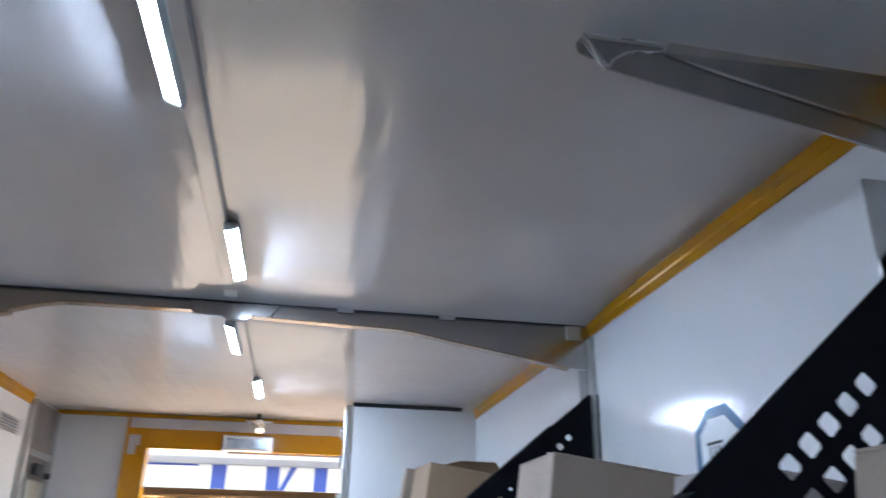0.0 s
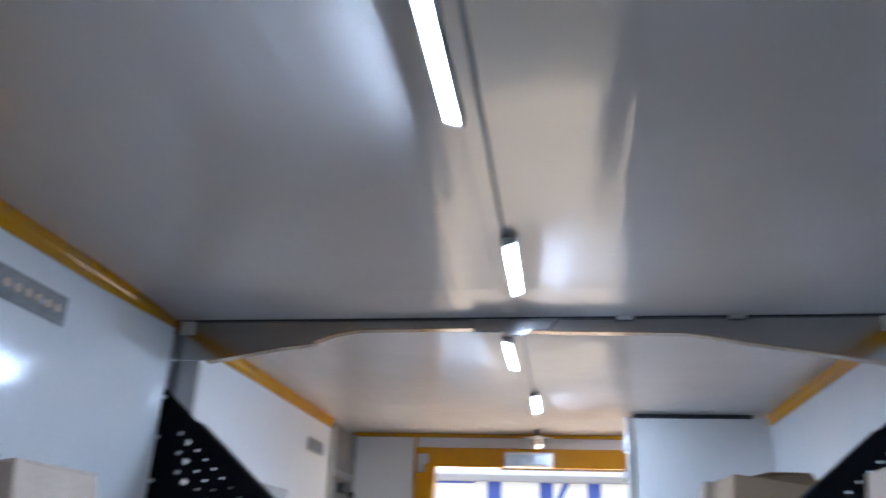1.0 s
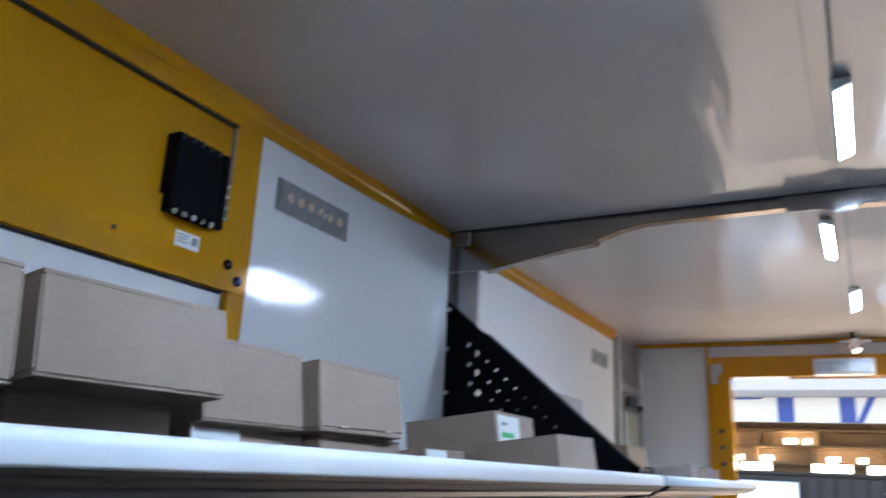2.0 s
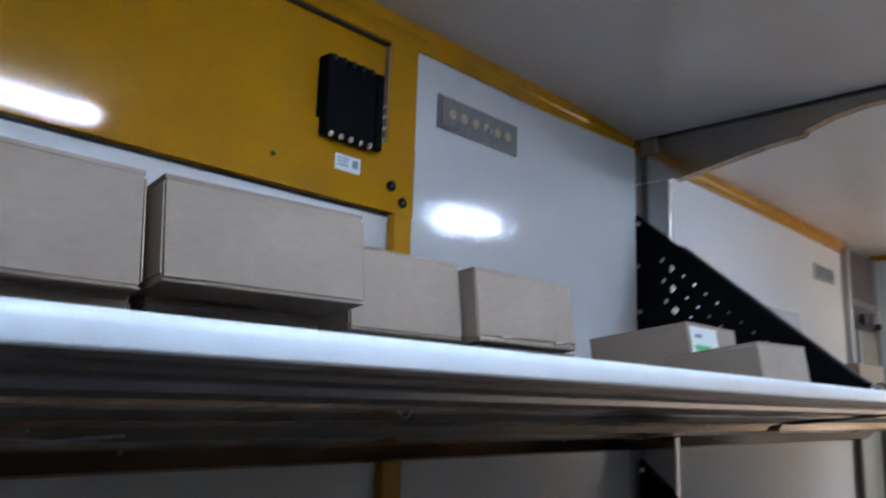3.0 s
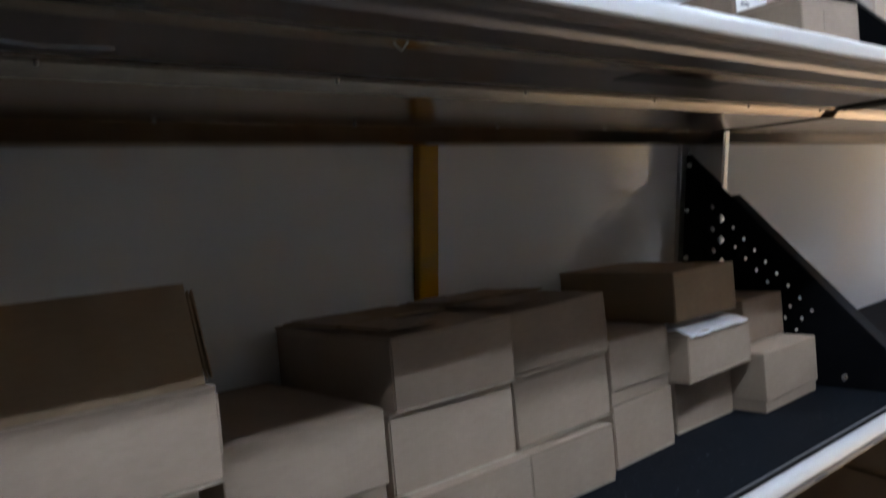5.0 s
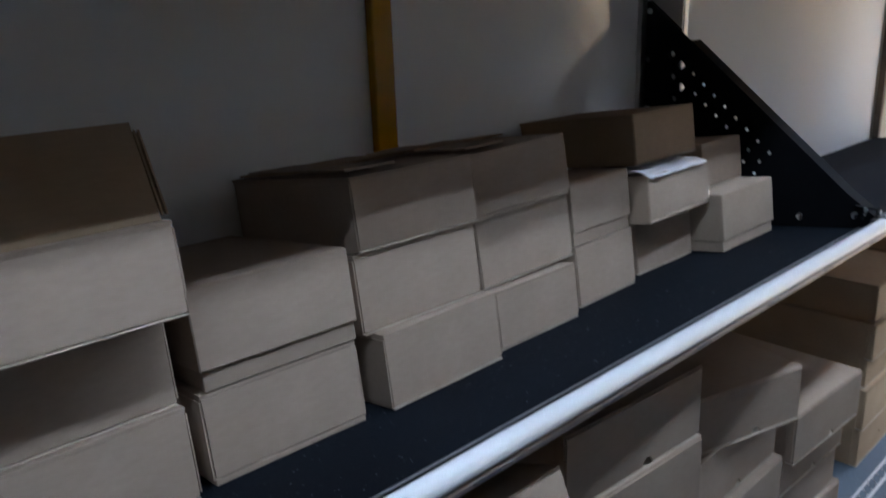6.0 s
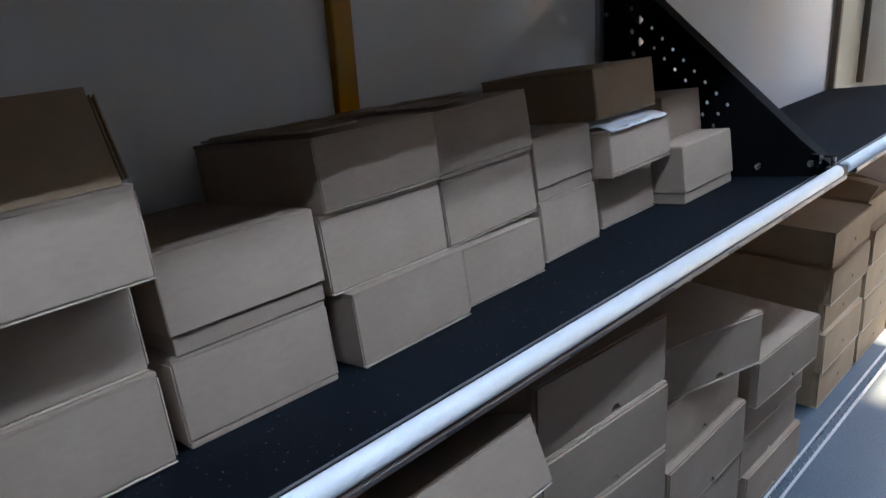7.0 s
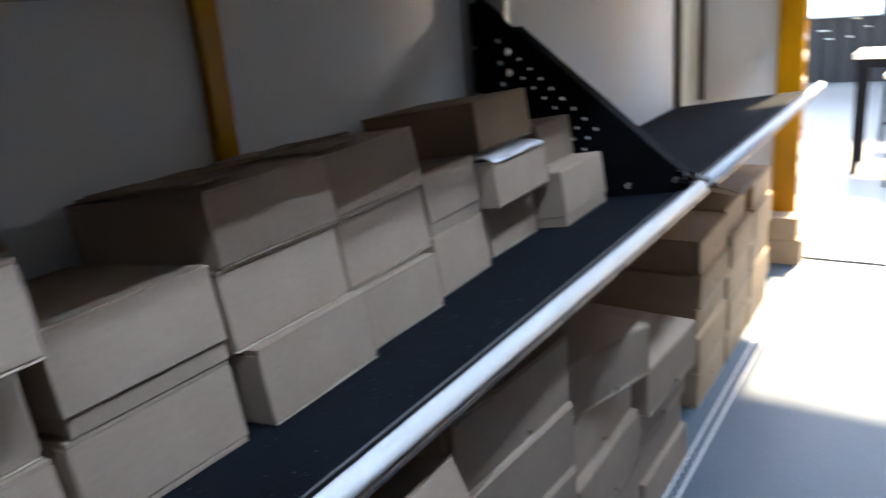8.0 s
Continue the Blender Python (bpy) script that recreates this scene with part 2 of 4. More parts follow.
DOOR_X0, DOOR_X1, DOOR_TOP = 0.452, 1.62, 1.988
bm = slab(0.0, 0.354, FAR, FAR + 0.06, FLOOR, CEIL)
slab(1.72, W, FAR, FAR + 0.06, FLOOR, CEIL, bm=bm)
slab(0.354, 1.72, FAR, FAR + 0.06, 2.085, CEIL, bm=bm)
structure("wall_far", bm, WHITE, "white end wall panel beside the yellow doorway")

door = thing("door_1", "yellow painted doorway frame standing open", "doorway", kind="structure")
part("jamb", slab(0.354, DOOR_X0, FAR - 0.035, FAR + 0.07, FLOOR, 2.085, 0.0012), YELLOW, door)
part("jamb", slab(DOOR_X1, 1.72, FAR - 0.035, FAR + 0.07, FLOOR, 2.085, 0.004), YELLOW, door)
part("header", slab(DOOR_X0, DOOR_X1, FAR - 0.033, FAR + 0.07, DOOR_TOP, 2.085, 0.004), YELLOW, door)
part("edge_strip", slab(0.347, 0.362, FAR - 0.045, FAR - 0.036, FLOOR, 2.14, 0.003), YELLOW, door)
part("threshold", slab(DOOR_X0, DOOR_X1, FAR - 0.06, FAR + 0.1, FLOOR, FLOOR + 0.012, 0.004), ALU, door)
for z in (1.585, 1.66, 1.735):
    part("bolt", rod((0.405, FAR - 0.045, z), (0.405, FAR - 0.034, z), 0.011), PLASTIC, door)
hinge = part("hinge", slab(0.366, 0.4, FAR - 0.05, FAR - 0.036, 1.955, 2.05, 0.004), ALU, door, "aluminium corner hinge plate")
part("hinge_knuckle", rod((0.412, FAR - 0.052, 2.0), (0.412, FAR - 0.052, 2.05), 0.009), ALU, hinge)

trim_profile = [(0.0, 0.0), (0.0, -0.047), (0.006, -0.047), (0.008, -0.026), (0.011, -0.022), (0.014, -0.003), (0.014, 0.0)]


def cove(name, x, side, y0, y1):
    pts = [(x + side * a, CEIL + b) for a, b in trim_profile]
    structure(name, prism(pts, "y", y0, y1), YELLOW, "yellow painted cove trim between wall and roof")


cove("trim_left_near", 0.0, 1, BACK, RIB_Y - 0.002)
cove("trim_left_far", 0.0, 1, RIB_Y + 0.052, 4.1)
cove("trim_right_near", W, -1, BACK, RIB_Y - 0.002)
cove("trim_right_far", W, -1, RIB_Y + 0.052, 3.915)
structure("trim_far", slab(0.0, 1.42, FAR - 0.018, FAR, CEIL - 0.02, CEIL, 0.003), YELLOW, "thin yellow trim along the end wall")

# metal corner lining on the left wall near the doorway
BRONZE = mixed("bronze_edge", (0.07, 0.058, 0.045), (0.11, 0.09, 0.07), 9.0, (0.35, 0.5), 0.4)
lining = thing("corner_lining", "bare aluminium corner lining with handle recess", "wall lining")
part("sheet", slab(0.0, 0.006, 4.1, FAR, 0.78, CEIL - 0.02), mixed("pale_green_enamel", (0.5, 0.51, 0.44), (0.58, 0.585, 0.51), 3.0, (0.15, 0.3)), lining)
for y in (4.1, 4.47):
    part("upright", slab(0.006, 0.03, y, y + 0.025, 0.78, 1.4, 0.003), BRONZE, lining, "dark bronze edge strip")
    part("upright", slab(0.006, 0.03, y, y + 0.025, 1.401, CEIL - 0.02, 0.003), BRUSHED, lining)
TAUPE = mixed("taupe_metal", (0.2, 0.175, 0.155), (0.29, 0.26, 0.235), 7.0, (0.25, 0.45), 0.5, grain=0.1, grain_scale=40.0)
part("upper_sheet", slab(0.0063, 0.012, 4.127, 4.468, 1.402, 1.899), TAUPE, lining, "taupe metal lining sheet")
part("upper_sheet", slab(0.0063, 0.02, 4.127, 4.468, 1.932, CEIL - 0.022), TAUPE, lining, "taupe metal lining sheet")
part("crossbar", slab(0.006, 0.026, 4.126, 4.469, 1.9, 1.93, 0.003), ALU, lining)
part("cover", slab(0.006, 0.04, 4.16, 4.4, 1.55, 1.8, 0.01), mixed("olive_grey_plate", (0.33, 0.32, 0.27), (0.4, 0.39, 0.33), 8.0, (0.3, 0.5), 0.3), lining, "olive-grey metal cover plate")
part("cap", slab(0.03, 0.06, 4.18, 4.28, 1.82, 1.87, 0.01), PLASTIC, lining, "black plastic latch")
part("knob", rod((0.03, 4.4, 1.83), (0.055, 4.4, 1.83), 0.014), PLASTIC, lining)

# partition panel on the right, beside the doorway
panel = thing("partition", "white partition panel with hinged bright edge", "partition", kind="structure")
part("panel", slab(1.425, W, 3.92, 3.95, FLOOR, CEIL - 0.008), WHITE, panel)
part("edge_profile", slab(1.39, 1.425, 3.915, 3.955, FLOOR, CEIL - 0.01, 0.006), ALU, panel)
part("top_gasket", slab(1.425, 1.93, 3.905, 3.92, CEIL - 0.016, CEIL), PLASTIC, panel, "black rubber gasket")
for z in (2.02, 1.9, 1.74):
    part("hinge", rod((1.383, 3.93, z - 0.025), (1.383, 3.93, z + 0.025), 0.008), ZINC, panel)


# ---- roof rib with posts ----
rib = thing("roof_rib", "bare aluminium roof rib running down both walls", "rib", kind="structure")
half = [(0.0, 2.03), (0.12, 2.026), (0.34, 2.066), (0.43, 2.076), (0.436, 2.086), (0.456, 2.092), (0.49, 2.104), (0.56, 2.116), (0.88, 2.118)]
far_half = [(1.114, 2.107), (1.285, 2.104), (1.442, 2.1), (1.48, 2.095), (1.535, 2.086), (1.582, 2.077), (1.754, 2.05), (1.932, 2.019), (W, 2.014)]
low = half + far_half
part("arch", prism(low + [(W, CEIL), (0.0, CEIL)], "y", RIB_Y, RIB_Y + 0.004), RIBSTEEL, rib)
under = [(x, z - 0.004) for x, z in low[1:-1]]
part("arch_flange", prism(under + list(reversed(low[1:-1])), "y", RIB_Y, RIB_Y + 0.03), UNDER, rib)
part("top_seam", slab(0.05, W - 0.05, RIB_Y - 0.006, RIB_Y, CEIL - 0.022, CEIL - 0.017), PLASTIC, rib, "dark sealant line")
for x in (1.288, 1.573):
    part("clip", slab(x - 0.022, x + 0.022, RIB_Y - 0.018, RIB_Y - 0.007, CEIL - 0.028, CEIL - 0.008, 0.003), ALU, rib)
part("cover_plate", prism([(0.885, 2.1), (0.958, 2.099), (0.985, 2.089), (1.026, 2.09), (1.038, 2.103), (1.082, 2.103), (1.11, 2.137), (0.875, 2.137)], "y", RIB_Y - 0.014, RIB_Y - 0.0062, 0.002), RIBSTEEL, rib)
for x, s, wide in ((0.0, 1, 0.101), (W, -1, 0.04)):
    part("post", slab(min(x, x + s * wide), max(x, x + s * wide), RIB_Y, RIB_Y + 0.004, FLOOR, 2.0255 if s > 0 else 2.0135), RIBSTEEL, rib)
    part("post_flange", slab(min(x + s * (wide - 0.004), x + s * (wide + 0.002)), max(x + s * (wide - 0.004), x + s * (wide + 0.002)), RIB_Y + 0.0045, RIB_Y + 0.024, FLOOR, 2.02, 0.002), ALU, rib)
    part("post_edge", slab(min(x, x + s * 0.012), max(x, x + s * 0.012), RIB_Y - 0.03, RIB_Y, FLOOR, CEIL - 0.055, 0.002), ALU, rib)
    part("rivet_plate", slab(min(x + s * 0.03, x + s * 0.075), max(x + s * 0.03, x + s * 0.075), RIB_Y - 0.008, RIB_Y, 2.1, 2.14, 0.003), ALU, rib)

# short gusset on the right with a free, folded end
gus = thing("roof_gusset", "short folded aluminium roof gusset with a curled free end", "gusset")
GY = 1.15
crease = [(1.629, 2.144), (1.68, 2.128), (1.728, 2.116), (1.809, 2.099), (1.948, 2.069), (W, 2.058)]
edge = [(1.547, 2.11), (1.6, 2.0995), (1.644, 2.091), (1.779, 2.066), (1.94, 2.034), (W, 2.022)]
part("web", prism(edge + list(reversed(crease)) + [(1.6, 2.142), (1.572, 2.135), (1.555, 2.123)], "y", GY, GY + 0.004), BRUSHED, gus)
part("fold", prism([(x, z - 0.0035) for x, z in crease] + [(x, z) for x, z in reversed(crease)], "y", GY - 0.002, GY + 0.001), DULL, gus)
part("upper_face", sheet([(1.629, GY - 0.003, 2.1445), (W, GY - 0.003, 2.0585), (W, GY - 0.008, 2.15), (1.634, GY - 0.008, 2.158)], 0.002), BRUSHED, gus)
part("nose_face", prism([(1.514, 2.158), (1.53, 2.1335), (1.547, 2.11), (1.555, 2.123), (1.572, 2.135), (1.6, 2.142), (1.629, 2.144), (1.634, 2.158)], "y", GY + 0.005, GY + 0.008), BRUSHED, gus)
part("rolled_edge", tube([(1.514, GY - 0.003, 2.158), (1.53, GY - 0.003, 2.133), (1.5455, GY - 0.003, 2.111), (1.5475, GY - 0.003, 2.1105), (1.555, GY - 0.003, 2.123), (1.572, GY - 0.003, 2.135), (1.588, GY - 0.003, 2.14), (1.617, GY - 0.003, 2.143), (1.628, GY - 0.003, 2.147)], 0.0022, 8), ZINC, gus)
part("top_lip", tube([(1.52, GY - 0.003, 2.1585), (1.578, GY - 0.003, 2.1585), (1.634, GY - 0.004, 2.157)], 0.0014, 6), ZINC, gus)
part("end_plate", prism([(1.514, 2.159), (1.5085, 2.15), (1.509, 2.141), (1.514, 2.135), (1.524, 2.131), (1.539, 2.131), (1.535, 2.159)], "y", GY + 0.0105, GY + 0.013), DULL, gus, "dark rounded end plate")
part("post", slab(W - 0.1, W, GY + 0.0045, GY + 0.009, FLOOR, 1.99), RIBSTEEL, gus)

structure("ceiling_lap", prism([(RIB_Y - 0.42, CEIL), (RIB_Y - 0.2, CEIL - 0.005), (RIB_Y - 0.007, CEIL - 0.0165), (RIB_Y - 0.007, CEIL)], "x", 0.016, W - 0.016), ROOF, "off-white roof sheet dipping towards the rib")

# raceway and lights along the roof
raceway = thing("cable_raceway", "flat off-white cable raceway along the roof", "raceway")
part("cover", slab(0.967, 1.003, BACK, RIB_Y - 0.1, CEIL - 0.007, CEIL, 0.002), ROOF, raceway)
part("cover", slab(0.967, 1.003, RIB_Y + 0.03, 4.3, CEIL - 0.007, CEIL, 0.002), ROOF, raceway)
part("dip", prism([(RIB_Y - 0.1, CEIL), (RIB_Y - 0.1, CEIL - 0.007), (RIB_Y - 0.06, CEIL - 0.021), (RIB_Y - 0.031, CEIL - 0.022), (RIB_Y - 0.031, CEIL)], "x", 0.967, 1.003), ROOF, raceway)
part("seam", slab(1.003, 1.0075, BACK, RIB_Y - 0.1, CEIL - 0.005, CEIL), GREY_PRINT, raceway)
part("seam", slab(1.003, 1.0065, RIB_Y + 0.03, 4.3, CEIL - 0.003, CEIL), GREY_PRINT, raceway)


def ceiling_light(x, y0, y1):
    m = Matrix.Translation((x, (y0 + y1) / 2, CEIL - 0.006))
    ob = thing("ceiling_light", "slim LED strip light glowing cool white on the roof", "light", "roof lights", m=m)
    h = (y1 - y0) / 2
    side = 1 if x < 0.985 else -1         # the lamps sit on either side of the raceway in turn and shine away from it
    co, si = math.cos(radians(20)), math.sin(radians(20)) * side

    def at(u, v):
        """u across the lens, v out of it."""
        return (u * co - v * si, -0.0125 - u * si - v * co)

    lo, hi = (0.0043, 0.0056) if side > 0 else (0.0056, 0.0043)
    top = [(0.016, 0.0), (-0.016, 0.0)]
    shell = [at(-0.0145, -0.003), at(-0.0145, lo), at(-0.012, lo), at(-0.012, -0.002), at(0.012, -0.002), at(0.012, hi), at(0.0145, hi), at(0.0145, -0.003)]
    part("housing", prism(shell + top, "y", -h - 0.012, h + 0.012), LABEL, ob)
    part("diffuser", prism([at(-0.0115, -0.0018), at(-0.0115, 0.003), at(-0.008, 0.0042), at(0.008, 0.0042), at(0.0115, 0.003), at(0.0115, -0.0018)], "y", -h, h), LED, ob, "glowing cool white diffuser")
    for e in (-1, 1):
        part("end_cap", prism([at(-0.0115, -0.0018), at(-0.0115, 0.003), at(0.0115, 0.003), at(0.0115, -0.0018)], "y", min(e * (h + 0.001), e * (h + 0.012)), max(e * (h + 0.001), e * (h + 0.012))), LABEL, ob)
    return ob


for x, y0, y1 in ((1.014, 0.29, 0.61), (0.963, 1.09, 1.404), (1.014, 1.9, 2.21), (0.96, 2.67, 2.995), (1.01, 3.46, 3.78)):
    ceiling_light(x, y0, y1)


# ---- shelves: local x points away from the wall, the mat's line passes (0.55, 0) ----
SL = math.tan(radians(TILT))


def wall_shelf(length, label, m, slotted=False, ends=(0.0, 0.0)):
    """A shelf leaning back to its wall, with the mat on an aluminium deck and a rounded pale front edge; ends lengthen or shorten that edge."""
    h = length / 2
    ob = thing("wall_shelf", label, "shelf", "van shelves", m=m)

    def z(x):
        return (x - 0.55) * SL

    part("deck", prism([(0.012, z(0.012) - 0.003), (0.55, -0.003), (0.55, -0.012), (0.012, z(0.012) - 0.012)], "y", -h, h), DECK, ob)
    part("mat", prism([(0.012, z(0.012)), (0.545, z(0.545)), (0.545, z(0.545) - 0.003), (0.012, z(0.012) - 0.003)], "y", -h + 0.002, h - 0.002), MAT, ob, "black ribbed rubber mat with dust specks")
    part("mat_edge", prism([(0.53, z(0.53)), (0.545, z(0.545) + 0.008), (0.5655, 0.0225), (0.5655, 0.0056), (0.552, -0.003), (0.53, z(0.53) - 0.001)], "y", -h, h), BLACK, ob)
    def turn(cx, cz, r, a0, a1, k=7):
        return [(cx + r * math.cos(radians(a0 + (a1 - a0) * i / k)), cz + r * math.sin(radians(a0 + (a1 - a0) * i / k))) for i in range(k + 1)]

    if slotted:
        arc = turn(0.5806, 0.0197, 0.0125, -72, 172, 14) + [(0.5675, 0.0078)]
    else:
        arc = turn(0.5915, 0.0103, 0.003, -80, 0, 4) + turn(0.584, 0.02, 0.0105, 8, 90) + turn(0.5765, 0.02, 0.0105, 90, 180) + [(0.566, 0.0076)]
    bm = prism(arc, "y", -h + ends[0], h + ends[1])
    nose = part("front_edge", bm, NOSE, ob, "rounded pale edge profile", smooth=False)
    for p in nose.data.polygons:
        p.use_smooth = len(p.vertices) == 4
    rail_top = [(0.588, 0.0074), (0.5902, 0.0052), (0.5902, 0.0), (0.5885, -0.002)] if slotted else [(0.588, 0.0074), (0.587, 0.004), (0.58, 0.0015)]
    rail_line = [(0.567, 0.0074), *rail_top, (0.579, -0.003), (0.568, -0.006), (0.563, -0.004), (0.556, -0.013), (0.544, -0.0155), (0.54, -0.013), (0.553, -0.012), (0.567, -0.003)]
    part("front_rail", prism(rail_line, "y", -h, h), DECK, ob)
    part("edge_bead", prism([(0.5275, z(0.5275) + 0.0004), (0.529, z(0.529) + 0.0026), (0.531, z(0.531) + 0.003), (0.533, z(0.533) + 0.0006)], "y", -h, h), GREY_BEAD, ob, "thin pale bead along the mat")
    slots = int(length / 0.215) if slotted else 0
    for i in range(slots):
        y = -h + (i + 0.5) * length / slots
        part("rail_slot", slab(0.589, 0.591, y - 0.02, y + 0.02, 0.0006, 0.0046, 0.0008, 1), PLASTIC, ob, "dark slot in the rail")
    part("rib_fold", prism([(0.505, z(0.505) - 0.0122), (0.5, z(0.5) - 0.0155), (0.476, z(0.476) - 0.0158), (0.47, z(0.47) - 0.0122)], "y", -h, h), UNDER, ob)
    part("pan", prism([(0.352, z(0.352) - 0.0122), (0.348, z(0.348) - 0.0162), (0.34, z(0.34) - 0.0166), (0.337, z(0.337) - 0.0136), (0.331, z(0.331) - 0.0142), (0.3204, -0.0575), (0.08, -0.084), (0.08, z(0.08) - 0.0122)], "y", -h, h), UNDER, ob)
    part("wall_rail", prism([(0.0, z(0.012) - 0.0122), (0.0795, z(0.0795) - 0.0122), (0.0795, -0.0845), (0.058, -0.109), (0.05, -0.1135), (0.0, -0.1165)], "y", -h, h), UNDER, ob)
    k = int(length / 0.28)
    for i in range(k):
        y = -h + (i + 0.5) * length / k
        part("rivet", rod((0.1, y, -0.0865), (0.1, y, -0.081), 0.0024, 8), DULL, ob)
        part("rivet", rod((0.336, y + 0.11, z(0.336) - 0.0195), (0.336, y + 0.11, z(0.336) - 0.0135), 0.0022, 8), DULL, ob)
    return ob


def left(y, z):
    return Matrix.Translation((0.0, y, z))


def right(y, z):
    return Matrix.Translation((W, y, z)) @ Matrix.Rotation(math.pi, 4, "Z")


SHELF_LABEL = "aluminium van shelf with black rubber mat and pale rounded edge"
NEAR_L, FAR_L = RIB_Y - 0.006 - BACK, 4.1 - (RIB_Y + 0.06)
NEAR_M, FAR_M = (RIB_Y - 0.006 + BACK) / 2, (4.1 + RIB_Y + 0.06) / 2
near = wall_shelf(NEAR_L, SHELF_LABEL, left(NEAR_M, UP_MAT), ends=(0.0, -0.032))
part("cable_slot", prism([(0.42, (0.42 - 0.55) * SL - 0.0122), (0.468, (0.468 - 0.55) * SL - 0.0122), (0.468, (0.468 - 0.55) * SL - 0.0136), (0.42, (0.42 - 0.55) * SL - 0.0136)], "y", 1.57 - NEAR_M, 1.8 - NEAR_M), PLASTIC, near, "dark cable slot in the underside")
wall_shelf(FAR_L, SHELF_LABEL, left(FAR_M, UP_MAT), ends=(-0.056, 0.0))
wall_shelf(NEAR_L, SHELF_LABEL, left(NEAR_M, LOW_MAT), True, (0.0, -0.032))
wall_shelf(FAR_L, SHELF_LABEL, left(FAR_M, LOW_MAT), True, (-0.056, 0.0))
copy_thing(near, right(NEAR_M, UP_MAT))
copy_thing(near, right(NEAR_M, LOW_MAT))
short = wall_shelf(3.9 - (RIB_Y + 0.06), SHELF_LABEL, right((3.9 + RIB_Y + 0.06) / 2, UP_MAT))
copy_thing(short, right((3.9 + RIB_Y + 0.06) / 2, LOW_MAT))


# ---- brackets ----
def diamond(x, z, r):
    c = 0.68 * r
    return [(x + r, z - c), (x + r, z + c), (x + c, z + r), (x - c, z + r), (x - r, z + c), (x - r, z - c), (x - c, z - r), (x + c, z - r)]


def turned(x, z, r, a):
    """A square hole with cut corners, standing on its tip."""
    co, si = math.cos(a), math.sin(a)
    return [(x + dx * co - dz * si, z + dx * si + dz * co) for dx, dz in diamond(0, 0, r)]


def ring(x, z, r):
    return [(x + r * math.cos(a), z + r * math.sin(a)) for a in [2 * math.pi * k / 10 for k in range(10)]]


def shelf_bracket(m, hole, rows, small=0.5, fold=(-0.002, 0.04), slope=((0.028, 0.464), (0.11, 0.397), (0.13, 0.381), (0.5, 0.07))):
    """A pierced triangular gusset between post and shelf; local z is measured from the shelf's front mat line."""
    ob = thing("shelf_bracket", "black powder-coated pierced steel shelf bracket", "bracket", "shelf brackets", m=m)
    outline = [(0.003, -0.095), (0.003, 0.47), (0.016, 0.474), *slope, (0.556, 0.03), (0.556, 0.008), (0.53, 0.002)]
    (xa, za), (xb, zb) = slope[-2:]
    holes = []
    for x, z in ((0.081, 0.352), (0.107, 0.327), (0.084, 0.3), (0.109, 0.277), (0.089, 0.249), (0.115, 0.224)):
        holes.append(turned(x, z, hole, math.pi / 4))
    for x0, z0, k in rows:
        for i in range(k):
            holes.append(turned(x0 + 0.0272 * i, z0 - 0.0236 * i, hole * small, math.pi / 4))
    bm = pierced(outline, holes, 0.005)
    bmesh.ops.rotate(bm, verts=bm.verts, cent=(0, 0, 0), matrix=Matrix.Rotation(math.pi / 2, 3, "X"))
    part("plate", bm, BLACK, ob)
    part("sloping_flange", prism([(xa, za + 0.002), (xb, zb + 0.004), (0.556, 0.034), (0.553, 0.03), (xb - 0.002, zb), (xa - 0.002, za - 0.002)], "y", fold[0], fold[1]), BLACK, ob)
    part("back_flange", slab(0.0, 0.004, -0.004, 0.03, -0.09, 0.47, 0.001), BLACK, ob)
    for z in (0.45, 0.34, 0.225, 0.09):
        part("bolt", rod((0.022, -0.008, z), (0.022, -0.002, z), 0.006, 8), ZINC, ob)
    part("bolt", rod((0.409, -0.008, 0.013), (0.409, -0.002, 0.013), 0.007, 8), ZINC, ob)
    part("bolt", rod((0.519, -0.008, 0.032), (0.519, -0.002, 0.032), 0.007, 10), ZINC, ob)
    part("bolt", rod((0.535, -0.009, 0.03), (0.535, -0.002, 0.03), 0.004, 8), ZINC, ob)
    for x in (0.53, 0.556):
        tab = part("tab", prism([(x - 0.008, 0.0545), (x + 0.006, 0.0545), (x + 0.008, 0.0525), (x + 0.008, 0.03), (x + 0.0062, 0.03), (x + 0.0062, 0.0518), (x - 0.008, 0.0518)], "y", -0.018, -0.0028), BLACK, ob)
        part("bolt", rod((x + 0.008, -0.01, 0.047), (x + 0.0125, -0.01, 0.047), 0.005, 8), ZINC, tab)
        part("bolt", rod((x + 0.008, -0.01, 0.036), (x + 0.0125, -0.01, 0.036), 0.004, 8), ZINC, tab)
    under_deck = [(x, (x - 0.55) * SL - 0.0045 - drop) for x, drop in ((0.36, 0.0), (0.54, 0.0), (0.54, 0.004), (0.36, 0.004))]
    part("joint_plate", prism(under_deck, "y", -0.014, 0.078), BLACK, ob)
    part("joint_block", slab(0.557, 0.588, -0.036, 0.012, 0.016, 0.034, 0.002), PLASTIC, ob, "dark filler between the edge profiles")
    return ob


BY = RIB_Y - 0.006
MANY = ((0.139, 0.306, 8), (0.146, 0.252, 5), (0.155, 0.205, 4))
first = shelf_bracket(left(BY, UP_MAT - 0.008), 0.0085, MANY)
LOWER = ((0.139, 0.308, 8), (0.146, 0.263, 7), (0.218, 0.165, 4))
shelf_bracket(left(BY, LOW_MAT - 0.008), 0.0085, LOWER)


